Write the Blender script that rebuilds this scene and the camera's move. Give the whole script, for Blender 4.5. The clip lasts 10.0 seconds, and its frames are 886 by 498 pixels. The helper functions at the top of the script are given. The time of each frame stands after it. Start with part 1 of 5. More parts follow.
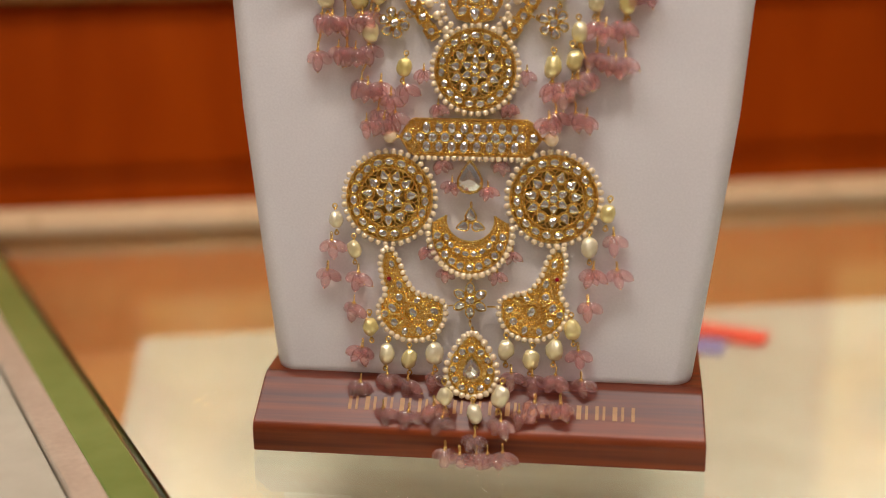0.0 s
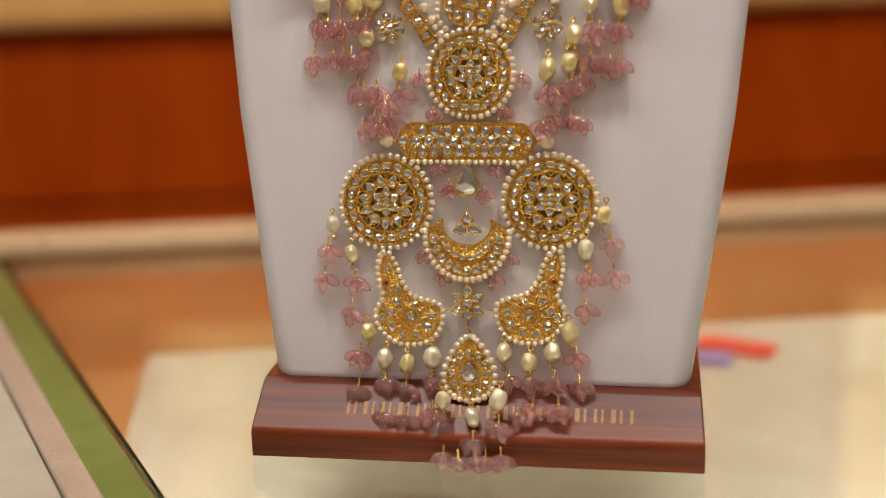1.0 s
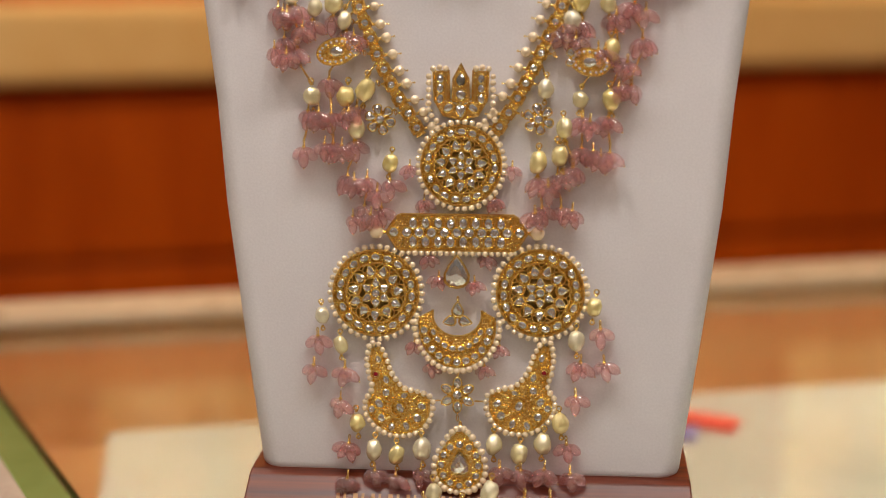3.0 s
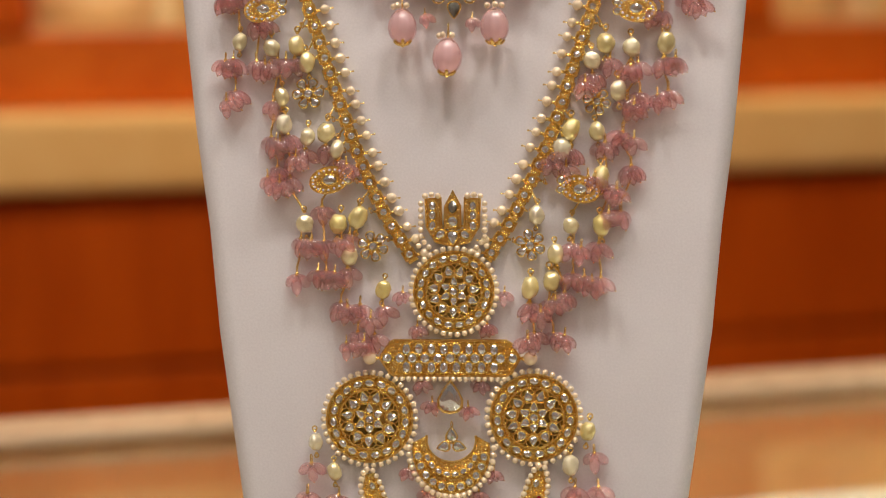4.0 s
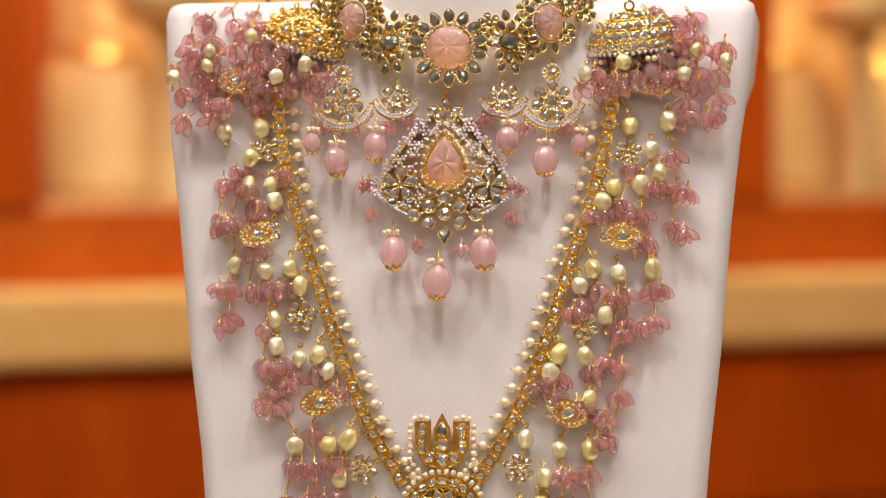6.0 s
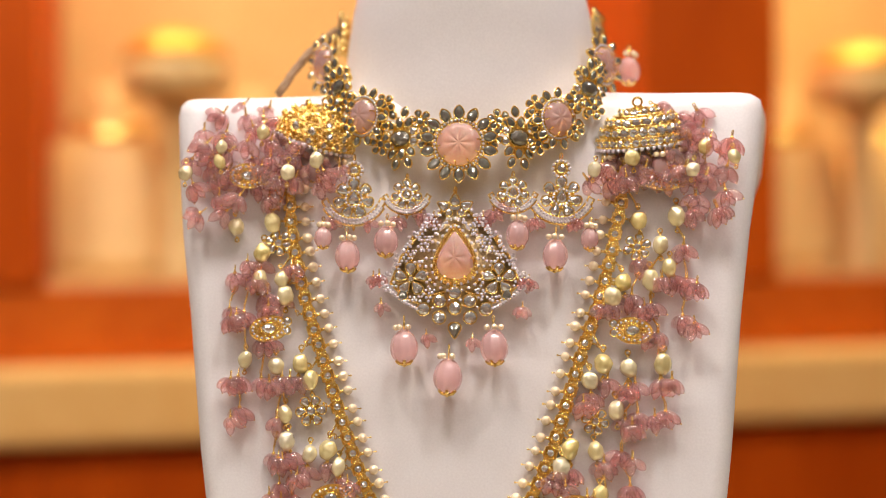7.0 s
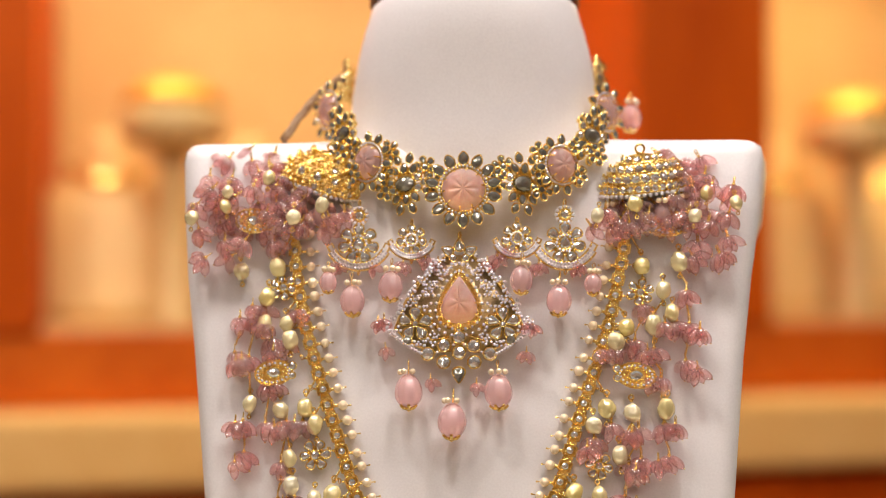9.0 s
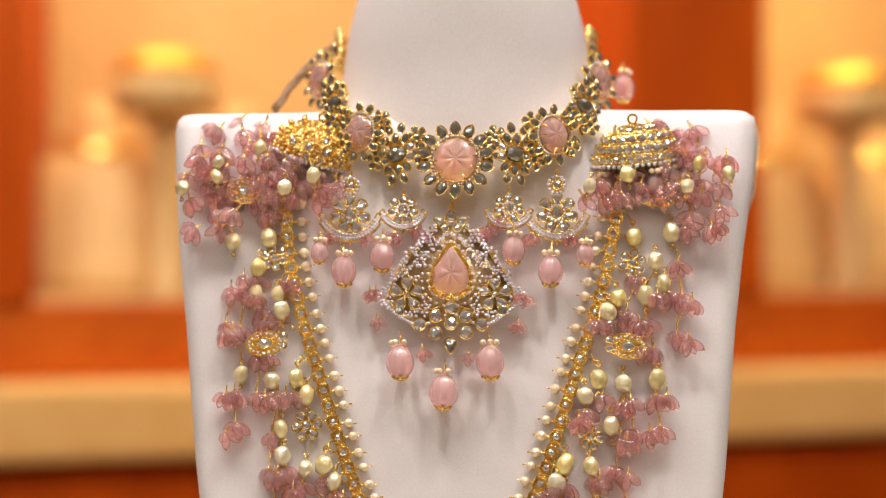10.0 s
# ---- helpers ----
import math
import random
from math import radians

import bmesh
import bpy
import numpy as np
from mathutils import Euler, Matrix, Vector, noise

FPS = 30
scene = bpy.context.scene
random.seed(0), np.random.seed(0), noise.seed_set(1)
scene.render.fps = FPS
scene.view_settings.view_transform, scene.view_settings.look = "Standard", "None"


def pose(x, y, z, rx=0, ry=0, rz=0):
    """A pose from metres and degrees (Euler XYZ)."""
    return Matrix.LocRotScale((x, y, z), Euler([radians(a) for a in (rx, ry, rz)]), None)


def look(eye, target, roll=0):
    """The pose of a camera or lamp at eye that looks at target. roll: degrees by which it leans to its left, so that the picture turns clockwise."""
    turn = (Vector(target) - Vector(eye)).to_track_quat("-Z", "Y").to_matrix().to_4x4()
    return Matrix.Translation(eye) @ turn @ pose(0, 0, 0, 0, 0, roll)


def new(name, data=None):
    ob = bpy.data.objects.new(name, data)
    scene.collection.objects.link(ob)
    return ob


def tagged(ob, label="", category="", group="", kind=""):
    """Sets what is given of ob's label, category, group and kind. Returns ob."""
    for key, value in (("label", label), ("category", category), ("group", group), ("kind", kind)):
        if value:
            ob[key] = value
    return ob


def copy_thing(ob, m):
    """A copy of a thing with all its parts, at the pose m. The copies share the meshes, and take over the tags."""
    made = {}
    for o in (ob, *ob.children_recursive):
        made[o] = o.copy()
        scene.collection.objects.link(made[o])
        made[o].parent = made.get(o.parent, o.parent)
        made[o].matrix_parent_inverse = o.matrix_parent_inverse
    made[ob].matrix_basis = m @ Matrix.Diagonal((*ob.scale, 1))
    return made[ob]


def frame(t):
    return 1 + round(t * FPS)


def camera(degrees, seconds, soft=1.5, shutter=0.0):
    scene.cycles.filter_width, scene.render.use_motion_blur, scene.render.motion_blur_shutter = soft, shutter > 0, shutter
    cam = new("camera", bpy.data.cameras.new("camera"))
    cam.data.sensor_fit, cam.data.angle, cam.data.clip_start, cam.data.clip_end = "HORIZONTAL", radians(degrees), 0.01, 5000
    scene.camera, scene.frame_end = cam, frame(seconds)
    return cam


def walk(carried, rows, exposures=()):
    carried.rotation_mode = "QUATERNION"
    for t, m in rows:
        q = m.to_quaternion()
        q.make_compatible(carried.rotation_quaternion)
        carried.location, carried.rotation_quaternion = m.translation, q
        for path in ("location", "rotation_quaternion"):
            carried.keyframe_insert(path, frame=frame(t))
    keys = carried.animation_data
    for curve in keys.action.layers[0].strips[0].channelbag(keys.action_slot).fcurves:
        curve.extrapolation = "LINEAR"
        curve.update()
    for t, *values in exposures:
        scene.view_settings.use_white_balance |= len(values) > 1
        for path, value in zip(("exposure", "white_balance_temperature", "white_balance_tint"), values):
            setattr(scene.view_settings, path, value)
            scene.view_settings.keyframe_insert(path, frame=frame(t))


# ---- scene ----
# camera: a hand-held tilt up a jewellery bust from its foot to its neck
cam = camera(35.0, 10.0, soft=0.85)
PATH = [
    (0, 0.0663, -0.6186, 0.2856, 73.261, 0.462, 7.564),
    (0.5, 0.0734, -0.6218, 0.2746, 74.805, 0.531, 7.921),
    (1, 0.0790, -0.6222, 0.2693, 74.889, 1.153, 8.344),
    (1.5, 0.0818, -0.6226, 0.2697, 75.170, 1.003, 8.727),
    (2, 0.0788, -0.6214, 0.2723, 74.936, 0.986, 8.322),
    (2.2, 0.0746, -0.6207, 0.2751, 75.066, 0.917, 7.730),
    (3.3, 0.0350, -0.6202, 0.2995, 77.495, 0.250, 4.226),
    (3.5, 0.0313, -0.6216, 0.3026, 78.369, 0.326, 3.788),
    (4, 0.0292, -0.6226, 0.3096, 80.212, 0.548, 3.345),
    (4.5, 0.0314, -0.6220, 0.3170, 81.479, 0.467, 3.356),
    (5, 0.0361, -0.6231, 0.3276, 82.718, 0.414, 3.642),
    (5.5, 0.0395, -0.6247, 0.3374, 84.485, 0.468, 3.552),
    (5.7, 0.0396, -0.6247, 0.3412, 85.184, 0.392, 3.648),
    (6.8, 0.0359, -0.6278, 0.3589, 88.329, 0.306, 3.931),
    (7, 0.0350, -0.6278, 0.3607, 88.835, 0.362, 3.824),
    (7.5, 0.0315, -0.6307, 0.3619, 90.313, 0.299, 3.688),
    (8, 0.0279, -0.6325, 0.3602, 90.921, 0.173, 3.513),
    (8.5, 0.0275, -0.6331, 0.3604, 90.808, 0.217, 3.413),
    (9, 0.0280, -0.6328, 0.3596, 90.765, 0.226, 3.389),
    (9.5, 0.0286, -0.6321, 0.3586, 89.936, 0.225, 3.235),
    (10, 0.0291, -0.6308, 0.3593, 89.584, 0.168, 3.153),
]
EXPOSURES = [(0.0, 0.0), (2.2, 0.0), (3.5, 0.05), (5.5, 0.29), (7.0, 0.43), (10.0, 0.42)]
walk(cam, [(t, pose(x, y, z, rx, ry, rz)) for t, x, y, z, rx, ry, rz in PATH], EXPOSURES)
cam.data.dof.use_dof = True
cam.data.dof.focus_distance = 0.668
cam.data.dof.aperture_fstop = 2.6

# ---- light ----
world = bpy.data.worlds.new("world")
scene.world = world
world.use_nodes = True
world.node_tree.nodes["Background"].inputs[0].default_value = (1.0, 0.86, 0.72, 1)
world.node_tree.nodes["Background"].inputs[1].default_value = 0.25

LEAN = 9.0          # degrees by which the bust leans back
SHOP_TURN = 15.0    # degrees by which the counter and the wall unit stand askew to the bust
CEILING = 1.55
SHOP = pose(0, 1.13, 0, 0, 0, SHOP_TURN)
COUNTER = pose(0, 0, 0, 0, 0, SHOP_TURN)
FACE = pose(0, 0, 0, 90 - LEAN, 0, 0)      # x across the bust's face, y up it, z out of it


def lamp(name, m, size, watts, colour, shape="DISK"):
    data = bpy.data.lights.new(name, "AREA")
    data.shape, data.size, data.energy, data.color = shape, size, watts, colour
    ob = new(name, data)
    ob.matrix_world = m
    return ob


# four lamps over the bust; the others are added for fill, glints and ledge
SPOTS = [(-0.72, -0.22), (-0.24, -0.30), (0.26, -0.30), (0.74, -0.22), (-0.5, -0.85), (0.5, -0.85), (-1.0, -1.6), (1.0, -1.6), (0.0, -1.9), (-0.7, -2.7), (0.7, -2.7), (-0.55, 0.62), (0.70, 0.60)]
SPOT_WATTS = [4.8, 5.6, 5.6, 4.8, 1.0, 1.0, 1.7, 1.7, 1.7, 2.0, 2.0, 3.0, 0.9]
for (sx, sy), watts in zip(SPOTS, SPOT_WATTS):
    lamp("downlight_lamp", pose(sx, sy, CEILING - 0.012), 0.20, watts, (1.0, 0.91, 0.85))
NICHE_WATTS = [0.85, 0.72, 0.62, 1.5, 1.2, 0.68]
NICHE_SPOTS = [(-0.50, 0.06), (-0.32, 0.06), (-0.05, 0.08), (0.43, 0.06), (0.62, 0.06), (-1.0, 0.08)]
for (ss, off), watts in zip(NICHE_SPOTS, NICHE_WATTS):
    lamp("niche_light", SHOP @ look((ss, off, 0.93), (ss, off + 0.06, 0.3)), 0.05, watts, (1.0, 0.75, 0.40))

# ---- materials ----


def material(name, colour, rough=0.5, metal=0.0, **more):
    mat = bpy.data.materials.new(name)
    mat.use_nodes = True
    bsdf = mat.node_tree.nodes["Principled BSDF"]
    bsdf.inputs["Base Color"].default_value = (*colour, 1)
    bsdf.inputs["Roughness"].default_value = rough
    bsdf.inputs["Metallic"].default_value = metal
    for key, value in more.items():
        bsdf.inputs[key.replace("_", " ")].default_value = value
    return mat


def textured(name, dark, light, scale, rough=0.5, metal=0.0, bump=0.0, bump_scale=None, stretch=(1, 1, 1), rough_spread=0.1, island=0.0, coord="Object", **more):
    """A material whose colour wanders between two tones on a coarse and a fine noise, with gloss and relief that follow the fine one."""
    mat = material(name, light, rough, metal, **more)
    nodes, links = mat.node_tree.nodes, mat.node_tree.links
    bsdf = nodes["Principled BSDF"]
    where = nodes.new("ShaderNodeTexCoord")
    mapping = nodes.new("ShaderNodeMapping")
    mapping.inputs["Scale"].default_value = stretch
    links.new(where.outputs[coord], mapping.inputs["Vector"])
    coarse, fine = nodes.new("ShaderNodeTexNoise"), nodes.new("ShaderNodeTexNoise")
    for node, s, d in ((coarse, scale, 3), (fine, bump_scale or scale * 7, 4)):
        node.inputs["Scale"].default_value, node.inputs["Detail"].default_value = s, d
        links.new(mapping.outputs["Vector"], node.inputs["Vector"])
    both = nodes.new("ShaderNodeMath")
    both.operation = "MULTIPLY_ADD"
    both.inputs[1].default_value = 0.45
    links.new(fine.outputs["Fac"], both.inputs[0])
    half = nodes.new("ShaderNodeMath")
    half.operation = "MULTIPLY"
    half.inputs[1].default_value = 0.55
    links.new(coarse.outputs["Fac"], half.inputs[0])
    links.new(half.outputs[0], both.inputs[2])
    ramp = nodes.new("ShaderNodeValToRGB")
    ramp.color_ramp.elements[0].position, ramp.color_ramp.elements[1].position = 0.35, 0.65
    ramp.color_ramp.elements[0].color, ramp.color_ramp.elements[1].color = (*dark, 1), (*light, 1)
    links.new(both.outputs[0], ramp.inputs["Fac"])
    colour = ramp.outputs["Color"]
    if island:
        info = nodes.new("ShaderNodeObjectInfo")
        spread = nodes.new("ShaderNodeMapRange")
        spread.inputs["To Min"].default_value, spread.inputs["To Max"].default_value = 1 - island, 1 + island
        links.new(info.outputs["Random"], spread.inputs["Value"])
        hsv = nodes.new("ShaderNodeHueSaturation")
        links.new(spread.outputs["Result"], hsv.inputs["Saturation"])
        links.new(colour, hsv.inputs["Color"])
        colour = hsv.outputs["Color"]
    links.new(colour, bsdf.inputs["Base Color"])
    gloss = nodes.new("ShaderNodeMapRange")
    gloss.inputs["To Min"].default_value, gloss.inputs["To Max"].default_value = max(rough - rough_spread, 0.02), rough + rough_spread
    links.new(fine.outputs["Fac"], gloss.inputs["Value"])
    links.new(gloss.outputs["Result"], bsdf.inputs["Roughness"])
    if bump:
        relief = nodes.new("ShaderNodeBump")
        relief.inputs["Strength"].default_value, relief.inputs["Distance"].default_value = bump, 0.0005
        links.new(fine.outputs["Fac"], relief.inputs["Height"])
        links.new(relief.outputs["Normal"], bsdf.inputs["Normal"])
    return mat


LEATHER = textured("white_leatherette", (0.70, 0.67, 0.685), (0.79, 0.76, 0.775), 14, 0.42, bump=0.10, bump_scale=900)
BASE_WOOD = textured("red_brown_wood", (0.075, 0.011, 0.002), (0.27, 0.048, 0.007), 30, 0.34, bump=0.1, stretch=(0.05, 1.6, 1.6), Specular_IOR_Level=0.35)
GOLD = textured("yellow_gold", (0.94, 0.63, 0.17), (1.0, 0.80, 0.32), 220, 0.24, 1.0, bump=0.45, bump_scale=1000)
# the brownish shade in the medallions' gaps, put into the backing's colour
SHADED_GOLD = textured("shaded_gold_backing", (0.66, 0.36, 0.08), (0.90, 0.56, 0.17), 300, 0.38, 0.95, bump=1.0, bump_scale=800)
SATIN_GOLD = textured("satin_gold", (0.80, 0.38, 0.05), (0.95, 0.52, 0.09), 40, 0.5, 0.6)
CAP_WOOD = textured("dark_wood_cap", (0.03, 0.012, 0.008), (0.07, 0.025, 0.015), 30, 0.35)
WALL_WOOD = textured("orange_mahogany", (0.44, 0.055, 0.001), (0.64, 0.098, 0.003), 5, 0.5, Specular_IOR_Level=0.12, stretch=(1, 1, 0.15))
RAIL_WOOD = textured("orange_wood_rail", (0.60, 0.10, 0.005), (0.74, 0.15, 0.008), 5, 0.45, Specular_IOR_Level=0.2)
CREAM = textured("cream_laminate", (0.90, 0.50, 0.15), (0.96, 0.58, 0.20), 4, 0.5, Specular_IOR_Level=0.15)
NICHE_CREAM = textured("cream_niche_lining", (0.76, 0.50, 0.19), (0.84, 0.58, 0.24), 3, 0.5)
BEIGE_RAIL = textured("beige_counter_rail", (0.55, 0.40, 0.24), (0.66, 0.50, 0.31), 8, 0.3)
CASE_WOOD = textured("light_brown_case_lining", (0.42, 0.20, 0.07), (0.52, 0.27, 0.10), 6, 0.4)
PAD = textured("white_display_pad", (0.40, 0.37, 0.29), (0.48, 0.45, 0.36), 9, 0.6)
# unseen closing walls; warm brown chosen for their bounce and reflections in the gold
PLASTER = textured("warm_brown_wall_panel", (0.42, 0.24, 0.10), (0.52, 0.31, 0.14), 2, 0.6)
# unseen ceiling, darkened in its colour so that less light bounces back
CEILING_DIMMED = textured("dimmed_ceiling_paint", (0.30, 0.26, 0.21), (0.36, 0.32, 0.26), 2, 0.8)
FLOOR_STONE = textured("beige_floor_stone", (0.16, 0.10, 0.06), (0.24, 0.16, 0.10), 3, 0.3)
STEEL = textured("brushed_steel_trim", (0.50, 0.45, 0.36), (0.62, 0.57, 0.47), 40, 0.35, 0.4)
GREEN_EDGE = textured("green_glass_edge", (0.13, 0.20, 0.05), (0.20, 0.27, 0.08), 5, 0.15)
GLASS = material("counter_glass", (0.93, 0.98, 0.94), 0.01, Transmission_Weight=1.0, IOR=1.5)
GLOW = bpy.data.materials.new("lamp_glow")
GLOW.use_nodes = True
GLOW.node_tree.nodes["Principled BSDF"].inputs["Emission Color"].default_value = (1.0, 0.9, 0.78, 1)
GLOW.node_tree.nodes["Principled BSDF"].inputs["Emission Strength"].default_value = 6.0
RED_CARD = textured("red_card", (0.60, 0.05, 0.03), (0.72, 0.08, 0.05), 20, 0.4)
BLUE_CARD = textured("blue_card", (0.16, 0.18, 0.40), (0.22, 0.25, 0.5), 20, 0.4)

# ---- mesh helpers ----


def mesh(name, verts, faces, mat, smooth=False):
    data = bpy.data.meshes.new(name)
    data.from_pydata([tuple(v) for v in verts], [], faces)
    data.materials.append(mat)
    if smooth:
        data.shade_smooth()
    data.update()
    return data


def part(name, data, parent=None, label="", m=None):
    """Links a mesh as one object, under a thing or a part, at the local pose m."""
    ob = new(name, data)
    if parent is not None:
        ob.parent = parent
    if m is not None:
        ob.matrix_local = m
    if label:
        ob["label"] = label
    return ob


def thing(name, m, label, category, group="", kind="", data=None):
    ob = new(name, data)
    ob.matrix_world = m
    return tagged(ob, label, category, group, kind)


def box_mesh(name, lo, hi, mat, bevel=0.0, segments=2):
    bm = bmesh.new()
    bmesh.ops.create_cube(bm, size=1)
    size = [b - a for a, b in zip(lo, hi)]
    for v in bm.verts:
        v.co = Vector([a + (c + 0.5) * s for a, c, s in zip(lo, v.co, size)])
    if bevel:
        bmesh.ops.bevel(bm, geom=list(bm.edges), offset=bevel, segments=segments, affect="EDGES", profile=0.5)
    data = bpy.data.meshes.new(name)
    bm.to_mesh(data)
    bm.free()
    data.materials.append(mat)
    return data


def prism_mesh(name, outline, z0, z1, mat, bevel=0.0):
    """A flat outline drawn out from z0 to z1."""
    bm = bmesh.new()
    face = bm.faces.new([bm.verts.new((x, y, z0)) for x, y in outline])
    top = bmesh.ops.extrude_face_region(bm, geom=[face])
    for v in top["geom"]:
        if isinstance(v, bmesh.types.BMVert):
            v.co.z = z1
    bmesh.ops.recalc_face_normals(bm, faces=list(bm.faces))
    if bevel:
        bmesh.ops.bevel(bm, geom=list(bm.edges), offset=bevel, segments=2, affect="EDGES", profile=0.5)
    data = bpy.data.meshes.new(name)
    bm.to_mesh(data)
    bm.free()
    data.materials.append(mat)
    return data


def loft_mesh(name, rings, mat, caps=True):
    """Rings of equally many points, joined into one closed skin."""
    n = len(rings[0])
    verts = [p for ring in rings for p in ring]
    faces = [(r * n + i, r * n + (i + 1) % n, (r + 1) * n + (i + 1) % n, (r + 1) * n + i) for r in range(len(rings) - 1) for i in range(n)]
    if caps:
        faces += [tuple(range(n))[::-1], tuple((len(rings) - 1) * n + i for i in range(n))]
    return mesh(name, verts, faces, mat, True)


def join_mesh(name, meshes):
    """Several skins as one mesh of the first one's material."""
    bm = bmesh.new()
    for data in meshes:
        bm.from_mesh(data)
    out = bpy.data.meshes.new(name)
    bm.to_mesh(out)
    bm.free()
    out.materials.append(meshes[0].materials[0])
    for data in meshes:
        bpy.data.meshes.remove(data)
    return out


# ---- the room ----
ROOM = [("wall_south", (-3.2, -3.2, -0.9), (3.2, -3.1, CEILING), PLASTER, "plain warm brown wall opposite the wall unit", "wall"),
        ("wall_west", (-3.3, -3.1, -0.9), (-3.2, 4.0, CEILING), PLASTER, "plain warm brown side wall of the shop", "wall"),
        ("wall_east", (3.2, -3.1, -0.9), (3.3, 4.0, CEILING), PLASTER, "plain warm brown side wall of the shop", "wall"),
        ("wall_north", (-3.2, 3.9, -0.9), (3.2, 4.0, CEILING), PLASTER, "plain warm brown wall behind the wall unit", "wall"),
        ("floor", (-3.2, -3.1, -1.0), (3.2, 3.9, -0.9), FLOOR_STONE, "beige polished stone shop floor", "floor"),
        ("ceiling", (-3.3, -3.2, CEILING), (3.3, 4.0, CEILING + 0.1), CEILING_DIMMED, "unseen shop ceiling in a beige darkened to cut bounce light", "ceiling")]
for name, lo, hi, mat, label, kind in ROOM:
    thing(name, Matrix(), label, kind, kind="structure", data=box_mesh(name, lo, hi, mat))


def ring_points(r, n, z, cx=0.0, cy=0.0):
    return [(cx + r * math.cos(2 * math.pi * i / n), cy + r * math.sin(2 * math.pi * i / n), z) for i in range(n)]


def downlight():
    ob = thing("downlight", Matrix(), "assumed round recessed ceiling downlight out of view, switched on", "lamp", "ceiling downlights")
    part("trim_ring", loft_mesh("trim_ring", [ring_points(0.100, 28, -0.001), ring_points(0.102, 28, -0.006), ring_points(0.118, 28, -0.006), ring_points(0.122, 28, -0.001)], CEILING_DIMMED, False), ob)
    part("diffuser", loft_mesh("diffuser", [ring_points(0.099, 28, -0.001), ring_points(0.099, 28, -0.005)], GLOW), ob, label="glowing frosted disc")
    return ob


first_light = downlight()
first_light.matrix_world = pose(*SPOTS[0], CEILING)
for sx, sy in SPOTS[1:]:
    copy_thing(first_light, pose(sx, sy, CEILING))

# ---- the wall unit ----
unit = thing("wall_unit", SHOP, "orange mahogany wall unit with drawers, a cream ledge and lit niches", "cabinet", kind="structure")
for a, b in ((-1.6, -0.86), (-0.852, 0.08), (0.088, 1.02), (1.028, 1.7)):
    for z0, z1 in ((-0.88, -0.50), (-0.49, -0.125), (-0.115, 0.092)):
        part("drawer_front", box_mesh("drawer_front", (a, 0.0, z0), (b, 0.022, z1), WALL_WOOD, 0.004), unit)
part("carcass", box_mesh("carcass", (-1.62, 0.024, -0.9), (1.72, 0.40, 0.098), WALL_WOOD), unit)
part("ledge", box_mesh("ledge", (-1.62, -0.035, 0.100), (1.72, 0.40, 0.193), CREAM, 0.012), unit, "cream ledge that catches the light")
part("niche_rail", box_mesh("niche_rail", (-1.62, 0.01, 0.195), (1.72, 0.40, 0.283), RAIL_WOOD, 0.003), unit)
for a, b in ((-1.62, -1.45), (-0.75, -0.565), (0.175, 0.361), (1.25, 1.72)):
    part("pillar", box_mesh("pillar", (a, 0.0, 0.285), (b, 0.40, 0.95), WALL_WOOD, 0.004), unit)
part("niche_back", box_mesh("niche_back", (-1.62, 0.402, 0.285), (1.72, 0.43, 0.95), NICHE_CREAM), unit)
part("niche_top", box_mesh("niche_top", (-1.62, 0.0, 0.952), (1.72, 0.43, CEILING - 0.002), WALL_WOOD), unit)
for a, b in ((-1.448, -0.752), (-0.563, 0.173), (0.363, 1.248)):
    part("niche_floor", box_mesh("niche_floor", (a, 0.03, 0.284), (b, 0.40, 0.292), NICHE_CREAM), unit)


def small_bust(width, height):
    """A small cream neck form with a gold collar, as stands in the lit niches."""
    ob = thing("niche_display_bust", Matrix(), "small cream necklace bust with a gold collar in a lit niche", "display bust", "busts in the niches")
    rows = [(0, 0.50, 0.24), (0.10, 0.50, 0.24), (0.55, 0.47, 0.22), (0.68, 0.40, 0.20), (0.74, 0.24, 0.17), (0.80, 0.18, 0.16), (0.92, 0.165, 0.155), (1.0, 0.17, 0.16)]
    rings = [[(width * a * math.cos(2 * math.pi * i / 28), width * b * math.sin(2 * math.pi * i / 28) + 0.25 * width * z, height * z) for i in range(28)] for z, a, b in rows]
    part("form", loft_mesh("form", rings, NICHE_CREAM), ob)
    rings = []
    for k in range(9):
        s = 2 * math.pi * k / 8
        r, z = width * (0.22 + 0.05 * math.cos(s)), height * (0.78 + 0.035 * math.sin(s))
        rings.append([(r * math.cos(2 * math.pi * i / 28), 0.9 * r * math.sin(2 * math.pi * i / 28) + 0.19 * width, z - 0.05 * height * math.cos(2 * math.pi * (i / 28 - 0.75))) for i in range(28)])
    part("collar", loft_mesh("collar", rings, GOLD, False), ob, label="gold collar necklace")
    return ob


bust_1 = small_bust(0.20, 0.25)
bust_1.matrix_world = SHOP @ pose(-0.49, 0.17, 0.292)
for ss, off, k in ((-0.30, 0.22, 1.0), (-0.06, 0.17, 1.0), (0.45, 0.17, 1.0), (0.66, 0.22, 1.0), (-1.05, 0.18, 1.0)):
    copy_thing(bust_1, SHOP @ pose(ss, off, 0.292))


